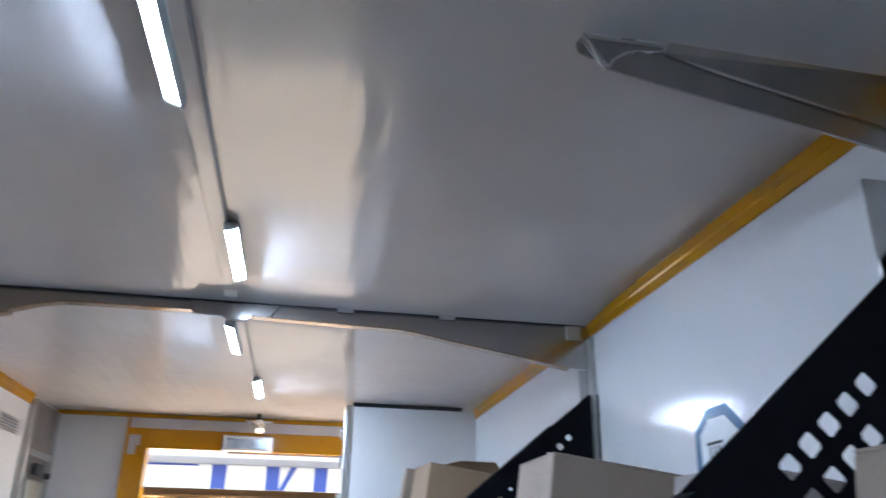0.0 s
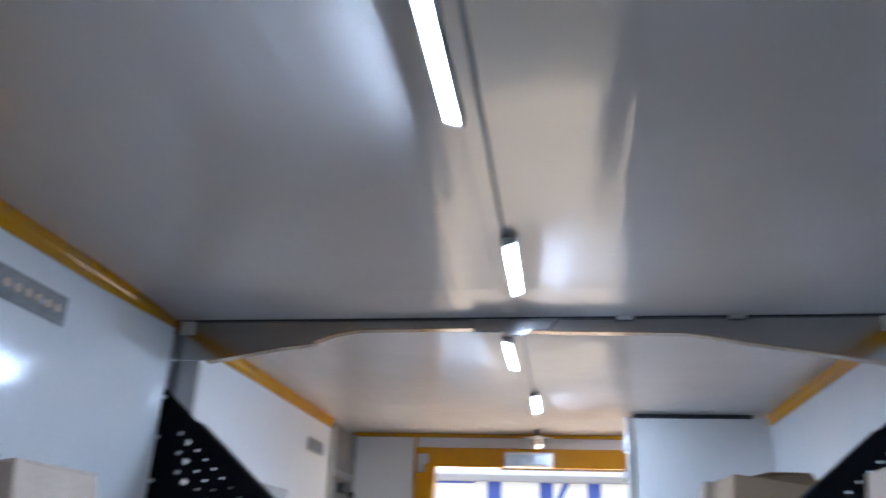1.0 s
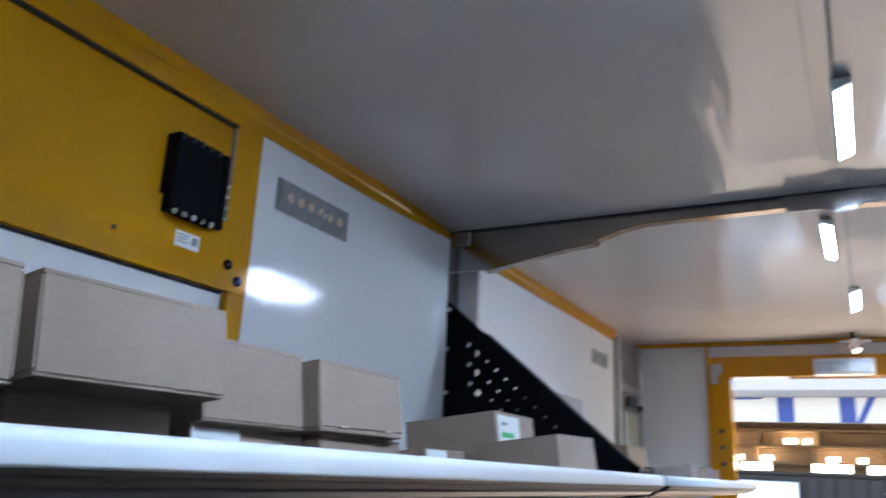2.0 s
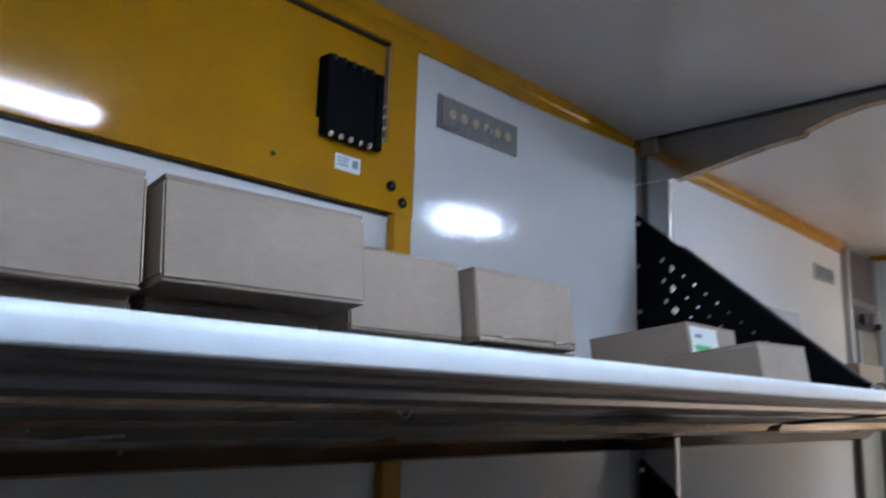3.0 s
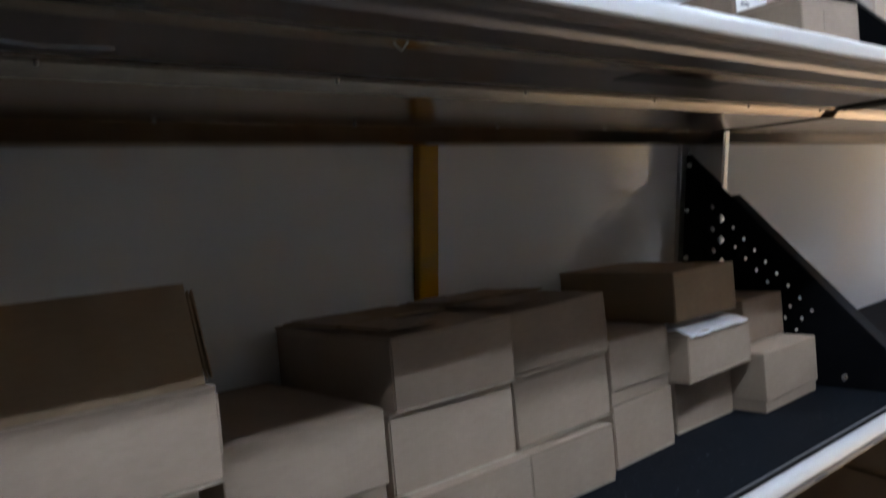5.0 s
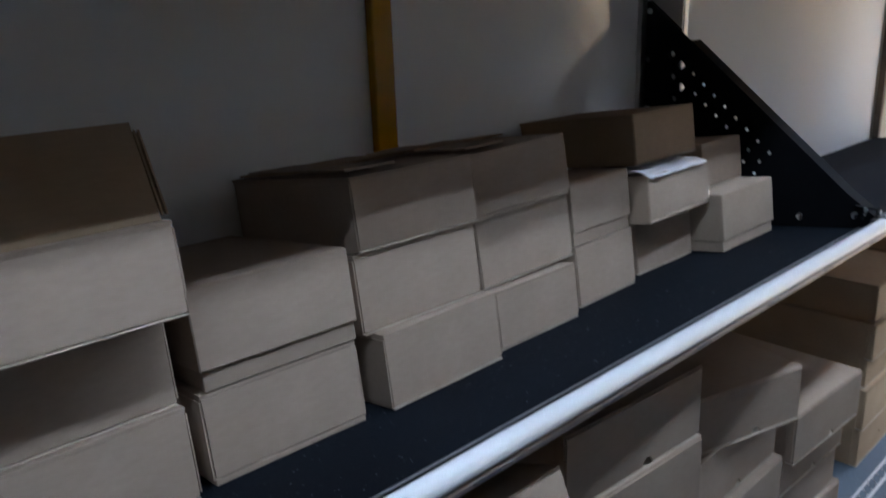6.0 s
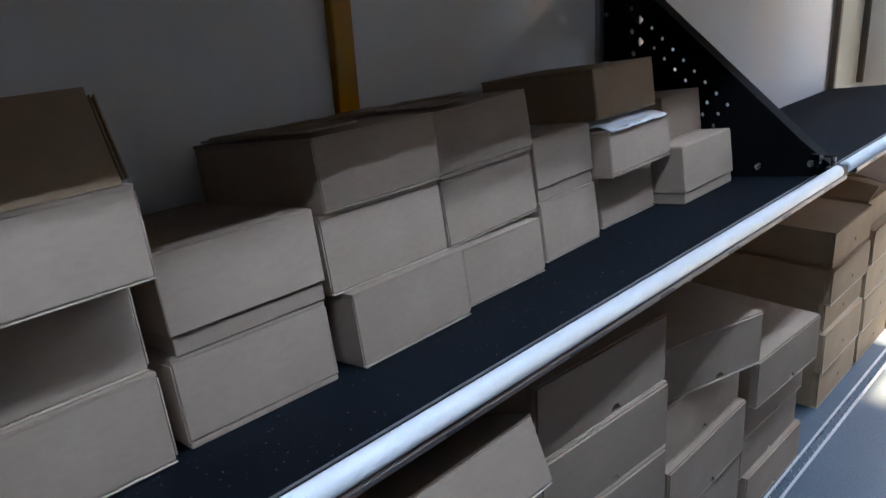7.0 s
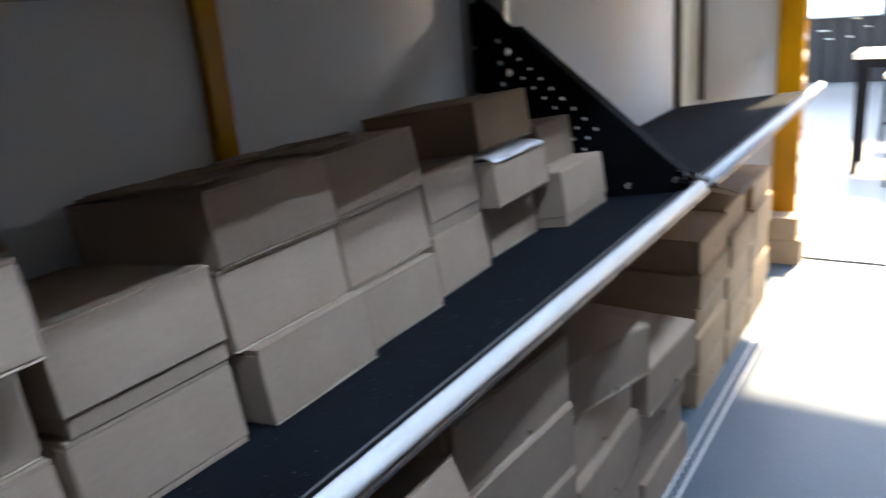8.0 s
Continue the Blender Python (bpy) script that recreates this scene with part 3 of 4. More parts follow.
shelf_bracket(right(BY, UP_MAT - 0.008), 0.0085, MANY, fold=(-0.04, 0.002))
copy_thing(first, right(BY, LOW_MAT - 0.008))
shelf_bracket(right(1.118, UP_MAT - 0.008), 0.0125, ((0.184, 0.232, 5), (0.188, 0.1735, 4)), 0.95, slope=((0.03, 0.455), (0.133, 0.3635), (0.426, 0.1035), (0.5, 0.05)))
copy_thing(first, right(1.118, LOW_MAT - 0.008))

# ---- yellow window surround and fittings on the left wall ----
surround = thing("window_surround", "yellow painted steel surround with a recess, on the white wall", "panel")
part("lower_panel", slab(0.0, 0.014, -0.4, 1.622, 1.784, 1.91), YELLOW, surround)
part("side_panel", slab(0.0, 0.014, 1.553, 1.622, 1.91, CEIL - 0.0475, 0.002), YELLOW, surround)
part("recess", slab(0.0, 0.003, -0.4, 1.553, 1.91, CEIL - 0.0475), YELLOW, surround)
part("upper_edge", slab(0.003, 0.018, -0.4, 1.552, CEIL - 0.064, CEIL - 0.0475, 0.002), YELLOW, surround)
part("seam", slab(0.003, 0.016, -0.4, 1.5525, CEIL - 0.068, CEIL - 0.0645), PLASTIC, surround, "dark gap below the edge")
part("seam", slab(0.003, 0.0135, 1.549, 1.5529, 1.911, CEIL - 0.0685), CARD_BROWN, surround)
for y, z in ((1.32, 1.828), (0.8, 1.828)):
    part("screw", rod((0.014, y, z), (0.016, y, z), 0.004, 8), PLASTIC, surround)
for y, z in ((1.566, 1.831), (1.594, 1.806)):
    part("grommet", rod((0.014, y, z), (0.018, y, z), 0.0095, 14), BLACK, surround)
    part("grommet_pin", rod((0.018, y, z), (0.02, y, z), 0.003, 8), PLASTIC, surround)
part("wall_post", slab(0.0, 0.02, 1.572, 1.616, FLOOR, 1.783, 0.004), YELLOW, surround)
part("gap_line", slab(0.0, 0.002, -0.4, 1.571, 1.778, 1.783), PLASTIC, surround)

unit = thing("control_unit", "black finned control unit with bright studs in the yellow recess", "control unit")
part("case", slab(0.0032, 0.034, 1.402, 1.505, 1.88, 2.02, 0.003), BLACK, unit)
part("side_cheek", slab(0.02, 0.035, 1.5055, 1.524, 1.88, 2.018, 0.003), BLACK, unit)
part("cheek_groove", slab(0.035, 0.0365, 1.509, 1.513, 1.884, 2.014), BLACK, unit)
for i in range(5):
    part("stud", slab(0.034, 0.041, 1.408 + 0.0205 * i, 1.4145 + 0.0205 * i, 1.876, 1.885, 0.002), ZINC, unit)
    part("stud", slab(0.034, 0.04, 1.408 + 0.0205 * i, 1.414 + 0.0205 * i, 2.008, 2.018, 0.002), PLASTIC, unit)
    part("stud", slab(0.022, 0.034, 1.5245, 1.532, 1.9 + 0.021 * i, 1.9055 + 0.021 * i, 0.002), ZINC, unit)
sticker = thing("type_label", "small white type label with grey unreadable print", "label")
part("sheet", slab(0.014, 0.0146, 1.44, 1.494, 1.834, 1.861), LABEL, sticker)
for y0, y1, z in ((1.444, 1.47, 1.855), (1.444, 1.466, 1.849), (1.444, 1.469, 1.843)):
    part("print_bar", slab(0.0146, 0.015, y0, y1, z - 0.0012, z + 0.0012), GREY_PRINT, sticker)
part("print_block", slab(0.0146, 0.015, 1.477, 1.489, 1.842, 1.856), GREY_PRINT, sticker)


def wall_lamp(m, label):
    """A flush lamp: frosted lens over a row of reflectors in a thin frame."""
    ob = thing("wall_lamp", label, "lamp", "wall lamps", m=m)
    part("frame", prism([(-0.122, -0.034), (0.122, -0.034), (0.122, 0.034), (-0.122, 0.034)], "x", 0.0, 0.005, 0.001), LENS, ob)
    part("lens", slab(0.005, 0.009, -0.115, 0.115, -0.028, 0.028, 0.002), LENS, ob)
    for i in range(6):
        y = -0.085 + 0.034 * i
        part("reflector", rod((0.0085, y, 0.0), (0.0105, y, 0.0), 0.0115, 14, r2=0.006), BULB, ob)
        part("divider", slab(0.009, 0.0098, y + 0.0155, y + 0.0175, -0.02, 0.02), LENS, ob)
    part("latch", rod((0.009, 0.02, -0.006), (0.015, 0.02, -0.006), 0.007, 8), ZINC, ob)
    return ob


wall_lamp(Matrix.Translation((0.0025, 1.808, 2.012)), "switched-off flush lamp with frosted lens on the white wall")
vent = thing("wall_vent", "small grey rectangular vent on the white wall", "vent")
part("plate", slab(0.0, 0.006, 3.76, 3.98, 1.965, 2.025, 0.002), ALU, vent)
for i in range(4):
    part("slat", slab(0.006, 0.009, 3.775, 3.965, 1.974 + 0.012 * i, 1.98 + 0.012 * i), GREY_PRINT, vent)

# bowed skin of the wall panel beside the post
skin = bmesh.new()
cols, rows_z = 28, (1.372, CEIL - 0.048)
ring_a = []
for i in range(cols + 1):
    y = 1.624 + (RIB_Y - 0.032 - 1.624) * i / cols
    t = max(0.0, y - 1.98)
    x = 0.0025 + 0.07 * (t - 0.06 * (1 - math.exp(-t / 0.06)))
    ring_a.append([skin.verts.new((xx, y, z)) for xx, z in ((0.0, rows_z[0]), (x, rows_z[0]), (x, rows_z[1]), (0.0, rows_z[1]))])
for p, q in zip(ring_a, ring_a[1:]):
    for k in range(4):
        skin.faces.new((p[k], q[k], q[(k + 1) % 4], p[(k + 1) % 4]))
skin.faces.new(ring_a[0])
skin.faces.new(list(reversed(ring_a[-1])))
bmesh.ops.recalc_face_normals(skin, faces=skin.faces)
structure("wall_skin", skin, WHITE, "glossy white wall panel bowing out beside the post")

# loose cable ties and cable under the upper shelf
for pts, r, label in (([(0.47, 0.73, 1.437), (0.475, 0.78, 1.432), (0.47, 0.83, 1.434), (0.465, 0.88, 1.431), (0.46, 0.93, 1.434)], 0.0014, "clear cable tie lying in a loop under the shelf"),
                      ([(0.488, 1.158, 1.463), (0.49, 1.16, 1.454), (0.494, 1.166, 1.447), (0.496, 1.171, 1.454), (0.496, 1.174, 1.463)], 0.0013, "clear cable tie hanging under the shelf")):
    tie = thing("cable_tie", label, "cable tie", "cable ties")
    part("strap", tube(pts, r * 0.8, 6), LENS if "loop" in label else LABEL, tie)


# ---- cardboard boxes ----
def carton(d, w, h, m, style="plain", mat=None, label="", group="cartons on the shelves"):
    """Local x = 0 is the front, the box runs back to -d, y from 0 to w, z from 0 to h."""
    mat = mat or CARD
    names = {"plain": "closed plain cardboard mailing box", "notch": "closed brown cardboard box with a thumb notch",
             "open": "open cardboard box with its lid flaps raised", "stepped": "closed cardboard box with a telescoped lid", "hole": "closed brown cardboard box with a small finger hole"}
    ob = thing("cardboard_box", label or names[style], "box", group, m=m)
    e = 0.0014
    front = {"plain": -0.003, "notch": -0.014, "hole": -0.014}.get(style, 0.0)
    body = slab(-d, front, 0.0, w, 0.0, h - 0.004, e, 2)
    bmesh.ops.subdivide_edges(body, edges=[g for g in body.edges if g.calc_length() > 0.04], cuts=5, use_grid_fill=True)
    seed = random.random() * 50
    for v in body.verts:
        n = noise.noise(Vector((v.co.x * 9 + seed, v.co.y * 9, v.co.z * 9)))
        v.co += Vector((n * 0.0009, n * 0.0006, n * 0.0005 if v.co.z > h * 0.5 else 0.0))
    part("body", body, mat, ob)
    o = 0.0008
    lid = prism([(-d - 0.001, h - 0.004), (o, h - 0.004), (o, h), (-d - 0.001, h)], "y", -0.0006, w + 0.0006)
    part("lid", lid, mat, ob)
    if style == "plain":
        lipped = random.random() < 0.35
        zf = random.uniform(0.007, 0.012) if lipped else 0.0042
        skew = random.uniform(-0.002, 0.002) if lipped else 0.0
        part("bottom_lip", slab(-0.004, random.uniform(-0.0008, 0.0012) if lipped else random.uniform(0.001, 0.0026), 0.0, w, 0.0, zf - 0.0022, 0.0008, 1), mat if lipped else CARD_EDGE, ob)
        part("front_flap", prism([(0.001, zf + skew), (w - 0.0012, zf - skew), (w - 0.0007, h - 0.0045), (0.0005, h - 0.0045)], "x", -0.0025, random.uniform(0.0002, 0.0012)), mat, ob)
        for y0 in (-0.002, w + 0.0002):
            part("side_tuck", slab(-d + 0.01, 0.0, y0, y0 + 0.0018, 0.007, h - 0.007), mat, ob)
        if lipped and random.random() < 0.4:
            for f in (0.2, 0.75):
                part("tuck_tab", slab(-0.001, 0.003, w * f, w * f + 0.02, zf - 0.003, zf + 0.001, 0.001, 1), CARD_EDGE, ob)
    elif style == "stepped":
        part("skirt", slab(-d, 0.004, -0.003, w + 0.003, 0.022, h - 0.001, 0.0015, 1), mat, ob)
    elif style in ("notch", "hole"):
        k = 9
        c = w * random.uniform(0.5, 0.58)
        r = random.uniform(0.009, 0.012)
        pts = [(0.002, 0.0045), (c - r, 0.0045)] + [(c - r * math.cos(math.pi * i / k), 0.0045 + r * math.sin(math.pi * i / k)) for i in range(1, k)] + [(c + r, 0.0045), (w - 0.002, 0.0045), (w - 0.003, h - 0.003), (0.003, h - 0.003)]
        if style == "hole":
            panel_rim = [(0.002, 0.0035), (w - 0.002, 0.0035), (w - 0.002, h - 0.003), (0.002, h - 0.003)]
            bm = pierced(panel_rim, [ring(c, h * 0.34, 0.0058)], 0.0036)
            bm.transform(Matrix.Translation((0.0024, 0, 0)) @ Matrix(((0, 0, 1, 0), (1, 0, 0, 0), (0, 1, 0, 0), (0, 0, 0, 1))))
            part("front_flap", bm, mat, ob)
        else:
            part("front_flap", prism(pts, "x", 0.0006, 0.0042), mat, ob)
        lip = random.uniform(0.0032, 0.006)
        part("bottom_lip", prism([(-0.0139, 0.0), (lip, 0.0), (lip - 0.0006, 0.0015), (-0.0139, 0.0026)], "y", 0.001, w - random.uniform(0.001, 0.006)), CARD_EDGE, ob, "pale cut cardboard edge")
        for y0 in (0.0, w - 0.003):
            part("side_panel", slab(-0.0138, 0.0, y0, y0 + 0.003, 0.005, h - 0.0045), mat, ob)
    return ob


A = radians(TILT)


def seat(x, y, up, yaw=0.0, mat_z=LOW_MAT, roll=0.0):
    """A box's pose on a leaning shelf: its front lower edge stands x from the wall, its base up metres above the mat."""
    along = (x + up * math.sin(A)) / math.cos(A)
    z = mat_z - 0.55 * SL + along * math.sin(A) + up * math.cos(A)
    return Matrix.Translation((x, y, z + 0.001)) @ Matrix.Rotation(-A, 4, "Y") @ Matrix.Rotation(radians(yaw), 4, "Z") @ Matrix.Rotation(radians(roll), 4, "X")


def stack(rows, d=0.285, mat_z=LOW_MAT):
    """Boxes on top of one another: rows of (front, start, width, height, yaw, style, material, label[, roll])."""
    up, made = 0.0, []
    for x, y, w, h, yaw, style, mat, label, *roll in rows:
        made.append(carton(d, w - 0.005, h, seat(x, y + 0.003, up, yaw, mat_z, *roll), style, mat, label))
        up += h + 0.0012
    return made


# lower left shelf, from the near end towards the doorway
P, S = "plain", "stepped"
stack([(0.372, 0.597, 0.215, 0.101, 0, P, CARD, ""), (0.352, 0.594, 0.215, 0.1, 0, P, CARD, ""), (0.36, 0.59, 0.215, 0.095, 0, P, CARD, "")])
lidded = stack([(0.377, 0.821, 0.205, 0.1, 0, P, CARD, ""),
       (0.356, 0.817, 0.207, 0.1, 0, P, CARD, ""),
       (0.404, 0.811, 0.216, 0.089, 0, P, CARD, "open cardboard box with its brown lid standing up")])[2]
lw, lh = 0.211, 0.089
part("raised_lid", sheet([(-0.01, -0.004, lh), (-0.01, lw - 0.004, lh + 0.001), (-0.096, lw + 0.018, lh + 0.092), (-0.096, -0.02, lh + 0.092)]), CARD_BROWN, lidded, "brown inner face of the lid")
for k in (0.0, 1.0):
    part("tuck_flap", sheet([(-0.095 - 0.006 * k, lw + 0.022 + 0.007 * k, lh + 0.084), (-0.014 - 0.006 * k, lw + 0.001 + 0.007 * k, lh + 0.004), (-0.043 - 0.006 * k, lw + 0.012 + 0.006 * k, lh + 0.001), (-0.106 - 0.004 * k, lw + 0.018 + 0.007 * k, lh + 0.07)], 0.0018), CARD_BROWN, lidded)
stack([(0.367, 1.043, 0.2, 0.101, -1.6, P, CARD, ""),
       (0.354, 1.05, 0.197, 0.1115, -1.6, S, CARD, "")])
stack([(0.382, 1.275, 0.208, 0.097, 1.0, P, CARD, ""),
       (0.352, 1.26, 0.2085, 0.1, -0.2, P, CARD, ""),
       (0.343, 1.2685, 0.206, 0.091, -0.6, P, CARD, "")])
stack([(0.358, 1.501, 0.188, 0.088, 0, P, CARD, ""),
       (0.326, 1.4995, 0.211, 0.099, -0.8, P, CARD, "", 1.6),
       (0.316, 1.5, 0.207, 0.096, -2.5, P, CARD, "", 1.9)])
stack([(0.335, 1.721, 0.176, 0.102, 1.9, P, CARD, ""),
       (0.32, 1.722, 0.174, 0.106, 2.0, S, CARD, "")])
stack([(0.309, 1.936, 0.199, 0.104, 0, P, CARD, ""),
       (0.352, 1.9, 0.23, 0.085, 2.2, P, CARD, "pale cardboard box bulging with white wrap")], d=0.26)
carton(0.26, 0.206, 0.0915, seat(0.309, 1.918, 0.207), P, CARD_BROWN)
stack([(0.372, 2.142, 0.226, 0.117, 0.6, S, CARD, ""), (0.297, 2.19, 0.174, 0.092, 0.8, P, CARD, "")], d=0.3)

# loose lid flaps, and white wrap squeezed out of a box

def lid_flaps(x, y, up, w, rise, label):
    """Two lid flaps of an open box, standing a little off its top."""
    ob = thing("box_flap", label, "flap", "open flaps", m=seat(x, y, up, 0))
    part("sheet", prism([(-0.27, 0.001), (-0.13, rise), (-0.128, rise + 0.003), (-0.27, 0.004)], "y", 0.004, w * 0.96), CARD_BROWN, ob)
    part("sheet", prism([(0.012, 0.004), (w * 0.45, rise * 0.8), (w * 0.45, rise * 0.8 + 0.003), (0.012, 0.007)], "x", -0.26, -0.03), CARD, ob)
    return ob


lid_flaps(0.343, 1.2685, 0.2925, 0.2, 0.004, "brown lid flaps standing half open on a cardboard box")
lid_flaps(0.316, 1.5, 0.288, 0.21, 0.007, "brown lid flaps lying loose on a cardboard box")


def wrap_sheet(name, label, m, w, d):
    ob = thing(name, label, "packaging", m=m)
    bm = bmesh.new()
    nx, ny = 8, 14
    grid = [[bm.verts.new((-d + d * i / nx + 0.004 * noise.noise(Vector((i, j * 0.7, 2))), w * j / ny, 0.006 * noise.noise(Vector((i * 0.5, j * 0.45, 7))) - (0.005 * max(0, i - 6)))) for j in range(ny + 1)] for i in range(nx + 1)]
    for i in range(nx):
        for j in range(ny):
            bm.faces.new((grid[i][j], grid[i + 1][j], grid[i + 1][j + 1], grid[i][j + 1]))
    r = bmesh.ops.extrude_face_region(bm, geom=list(bm.faces))
    bmesh.ops.translate(bm, verts=[v for v in r["geom"] if isinstance(v, bmesh.types.BMVert)], vec=(0, 0, 0.0025))
    bmesh.ops.recalc_face_normals(bm, faces=bm.faces)
    part("sheet", bm, PAPER, ob, smooth=True)
    return ob


wrap_sheet("wrap_sheet", "crumpled white wrap squeezed out below the top box", seat(0.346, 1.908, 0.1955, 2.0), 0.205, 0.09)

# upper left shelf
UP = dict(mat_z=UP_MAT)
stack([(0.385, 0.53, 0.21, 0.085, 0, P, CARD, ""), (0.385, 0.532, 0.21, 0.1, 0, P, CARD, "")], d=0.3, **UP)
stack([(0.385, 0.752, 0.21, 0.085, 0, P, CARD, ""), (0.39, 0.754, 0.21, 0.104, 0, P, CARD, "")], d=0.3, **UP)
stack([(0.357, 0.985, 0.19, 0.0932, 0, P, CARD, ""), (0.3975, 0.973, 0.213, 0.094, -3.5, P, CARD, "cardboard box pushed forward over the one below")], d=0.29, **UP)
stack([(0.362, 1.196, 0.2, 0.078, 0, P, CARD, "cardboard box with a white and green label"), (0.366, 1.2, 0.176, 0.0955, -1, P, CARD, "")], d=0.27, **UP)
stack([(0.388, 1.397, 0.2, 0.0765, 0, P, CARD, ""), (0.39, 1.379, 0.2, 0.0915, -1.2, P, CARD, "")], d=0.27, **UP)
carton(0.3, 0.135, 0.064, seat(0.425, 1.602, 0.0, 0, **UP), P, CARD, "low cardboard box with a white and green label")
carton(0.19, 0.189, 0.062, seat(0.408, 1.887, 0.0, 0, **UP), P, CARD)
carton(0.187, 0.189, 0.0815, seat(0.412, 1.887, 0.0635, 0, **UP), P, CARD, "cardboard box with a white and green label on its end")
torn = carton(0.15, 0.146, 0.078, seat(0.575, 1.77, 0.0, -5.0, **UP), P, CARD, "cardboard box with a torn front edge")
part("crease", slab(0.0013, 0.0018, 0.052, 0.0532, 0.035, 0.06), CARD_EDGE, torn)


def box_label(m, w, h):
    ob = thing("box_label", "white paper label with a green printed mark", "label", "box labels", m=m)
    part("sheet", slab(0.0, 0.0008, 0.0, w, 0.0, h), LABEL, ob)
    part("green_mark", slab(0.0008, 0.0013, w * 0.12, w * 0.7, h * 0.42, h * 0.56), GREEN, ob)
    part("print_bar", slab(0.0008, 0.0013, w * 0.15, w * 0.4, h * 0.74, h * 0.82), GREY_PRINT, ob)


box_label(seat(0.364, 1.198, 0.01, 0, **UP), 0.075, 0.064)
box_label(seat(0.4275, 1.604, 0.004, 0, **UP), 0.066, 0.058)
box_label(seat(0.4137, 1.893, 0.068, 0, **UP), 0.1, 0.07)

# boxes farther along the upper left shelf
carton(0.24, 0.23, 0.255, seat(0.336, 2.47, 0.0, 0, **UP), "plain", CARD_PALE)
carton(0.24, 0.22, 0.14, seat(0.385, 2.93, 0.0, 0, **UP), "plain", CARD_BROWN)
for i, (w, h, mt) in enumerate(((0.13, 0.085, CARD_PALE), (0.1, 0.08, CARD), (0.12, 0.085, CARD_PALE), (0.12, 0.08, CARD))):
    carton(0.25, w, h, seat(0.48, 3.35 + i * 0.15, 0.0, 0, **UP), "plain", mt)

# boxes on the right shelf
def seat_r(x, y, up, yaw=0.0, mat_z=UP_MAT):
    m = Matrix.Translation((W, 0, 0)) @ Matrix.Rotation(math.pi, 4, "Z")
    return m @ seat(x, -y, up, yaw, mat_z=mat_z)


carton(0.22, 0.19, 0.2, seat_r(0.45, 1.7, 0.0), "plain", CARD)
carton(0.24, 0.2, 0.19, seat_r(0.27, 1.48, 0.0, 2), "plain", CARD_PALE)
carton(0.2, 0.2, 0.188, seat_r(0.25, 1.1, 0.0), "plain", CARD)
carton(0.3, 0.34, 0.2, seat_r(0.43, 3.02, 0.0), "plain", CARD_BROWN)
tipped = carton(0.24, 0.22, 0.11, seat_r(0.44, 2.94, 0.204, 4), "plain", CARD_BROWN, label="brown cardboard box with a lid flap lifted")
part("lifted_flap", sheet([(-0.05, 0.2, 0.112), (-0.24, 0.2, 0.112), (-0.2, 0.228, 0.142), (-0.09, 0.226, 0.128)]), CARD_BROWN, tipped)
carton(0.2, 0.17, 0.115, seat_r(0.45, 3.16, 0.202, -4), "plain", CARD)

# sticker on the right wall
st = thing("wall_sticker", "round-cornered blue and white warning sticker", "sticker")
part("border", prism([(1.66, 1.66), (1.84, 1.66), (1.865, 1.685), (1.862, 1.76), (1.81, 1.8), (1.73, 1.8), (1.66, 1.74)], "x", W - 0.001, W), mixed("blue_print", (0.03, 0.1, 0.2), (0.04, 0.13, 0.25), 20.0, (0.3, 0.4)), st)
part("field", prism([(1.68, 1.66), (1.82, 1.66), (1.84, 1.69), (1.838, 1.75), (1.8, 1.778), (1.74, 1.778), (1.68, 1.73)], "x", W - 0.0015, W - 0.001), LABEL, st)
for y in (1.765, 1.782, 1.8):
    part("print_bar", slab(W - 0.002, W - 0.0015, y, y + 0.006, 1.68, 1.725), PLASTIC, st)
part("print_bar", slab(W - 0.002, W - 0.0015, 1.755, 1.815, 1.727, 1.733), PLASTIC, st)

# ---- floor: cargo strip and stacked boxes under the lower left shelf ----
rail = thing("cargo_strip", "pierced aluminium cargo strip screwed to the floor", "strip")
holes = [ring(0.011, -0.98 + 0.035 * i, 0.0017) for i in range(150)] + [ring(0.025, -0.963 + 0.035 * i, 0.0017) for i in range(150)]
bm = pierced([(0.0, -1.1), (0.036, -1.1), (0.036, 4.38), (0.0, 4.38)], holes, 0.004)
bmesh.ops.translate(bm, verts=bm.verts, vec=(0.488, 0, FLOOR + 0.002))
part("strip", bm, mixed("galvanised_strip", (0.6, 0.61, 0.63), (0.7, 0.71, 0.73), 9.0, (0.4, 0.55), 0.4), rail)


def floor_seat(x, y, up, yaw=0.0, roll=0.0):
    return Matrix.Translation((x, y, FLOOR + up + 0.001)) @ Matrix.Rotation(radians(yaw), 4, "Z") @ Matrix.Rotation(radians(roll), 4, "Y")


def pile(x, y, w, rows, d=0.4, style="notch"):
    up = 0.0
    for h, fx, fy, yaw, mat in rows:
        carton(d, w, h, floor_seat(x + fx, y + fy, up, yaw), style, mat, "", group="cartons on the floor")
        up += h + 0.0015


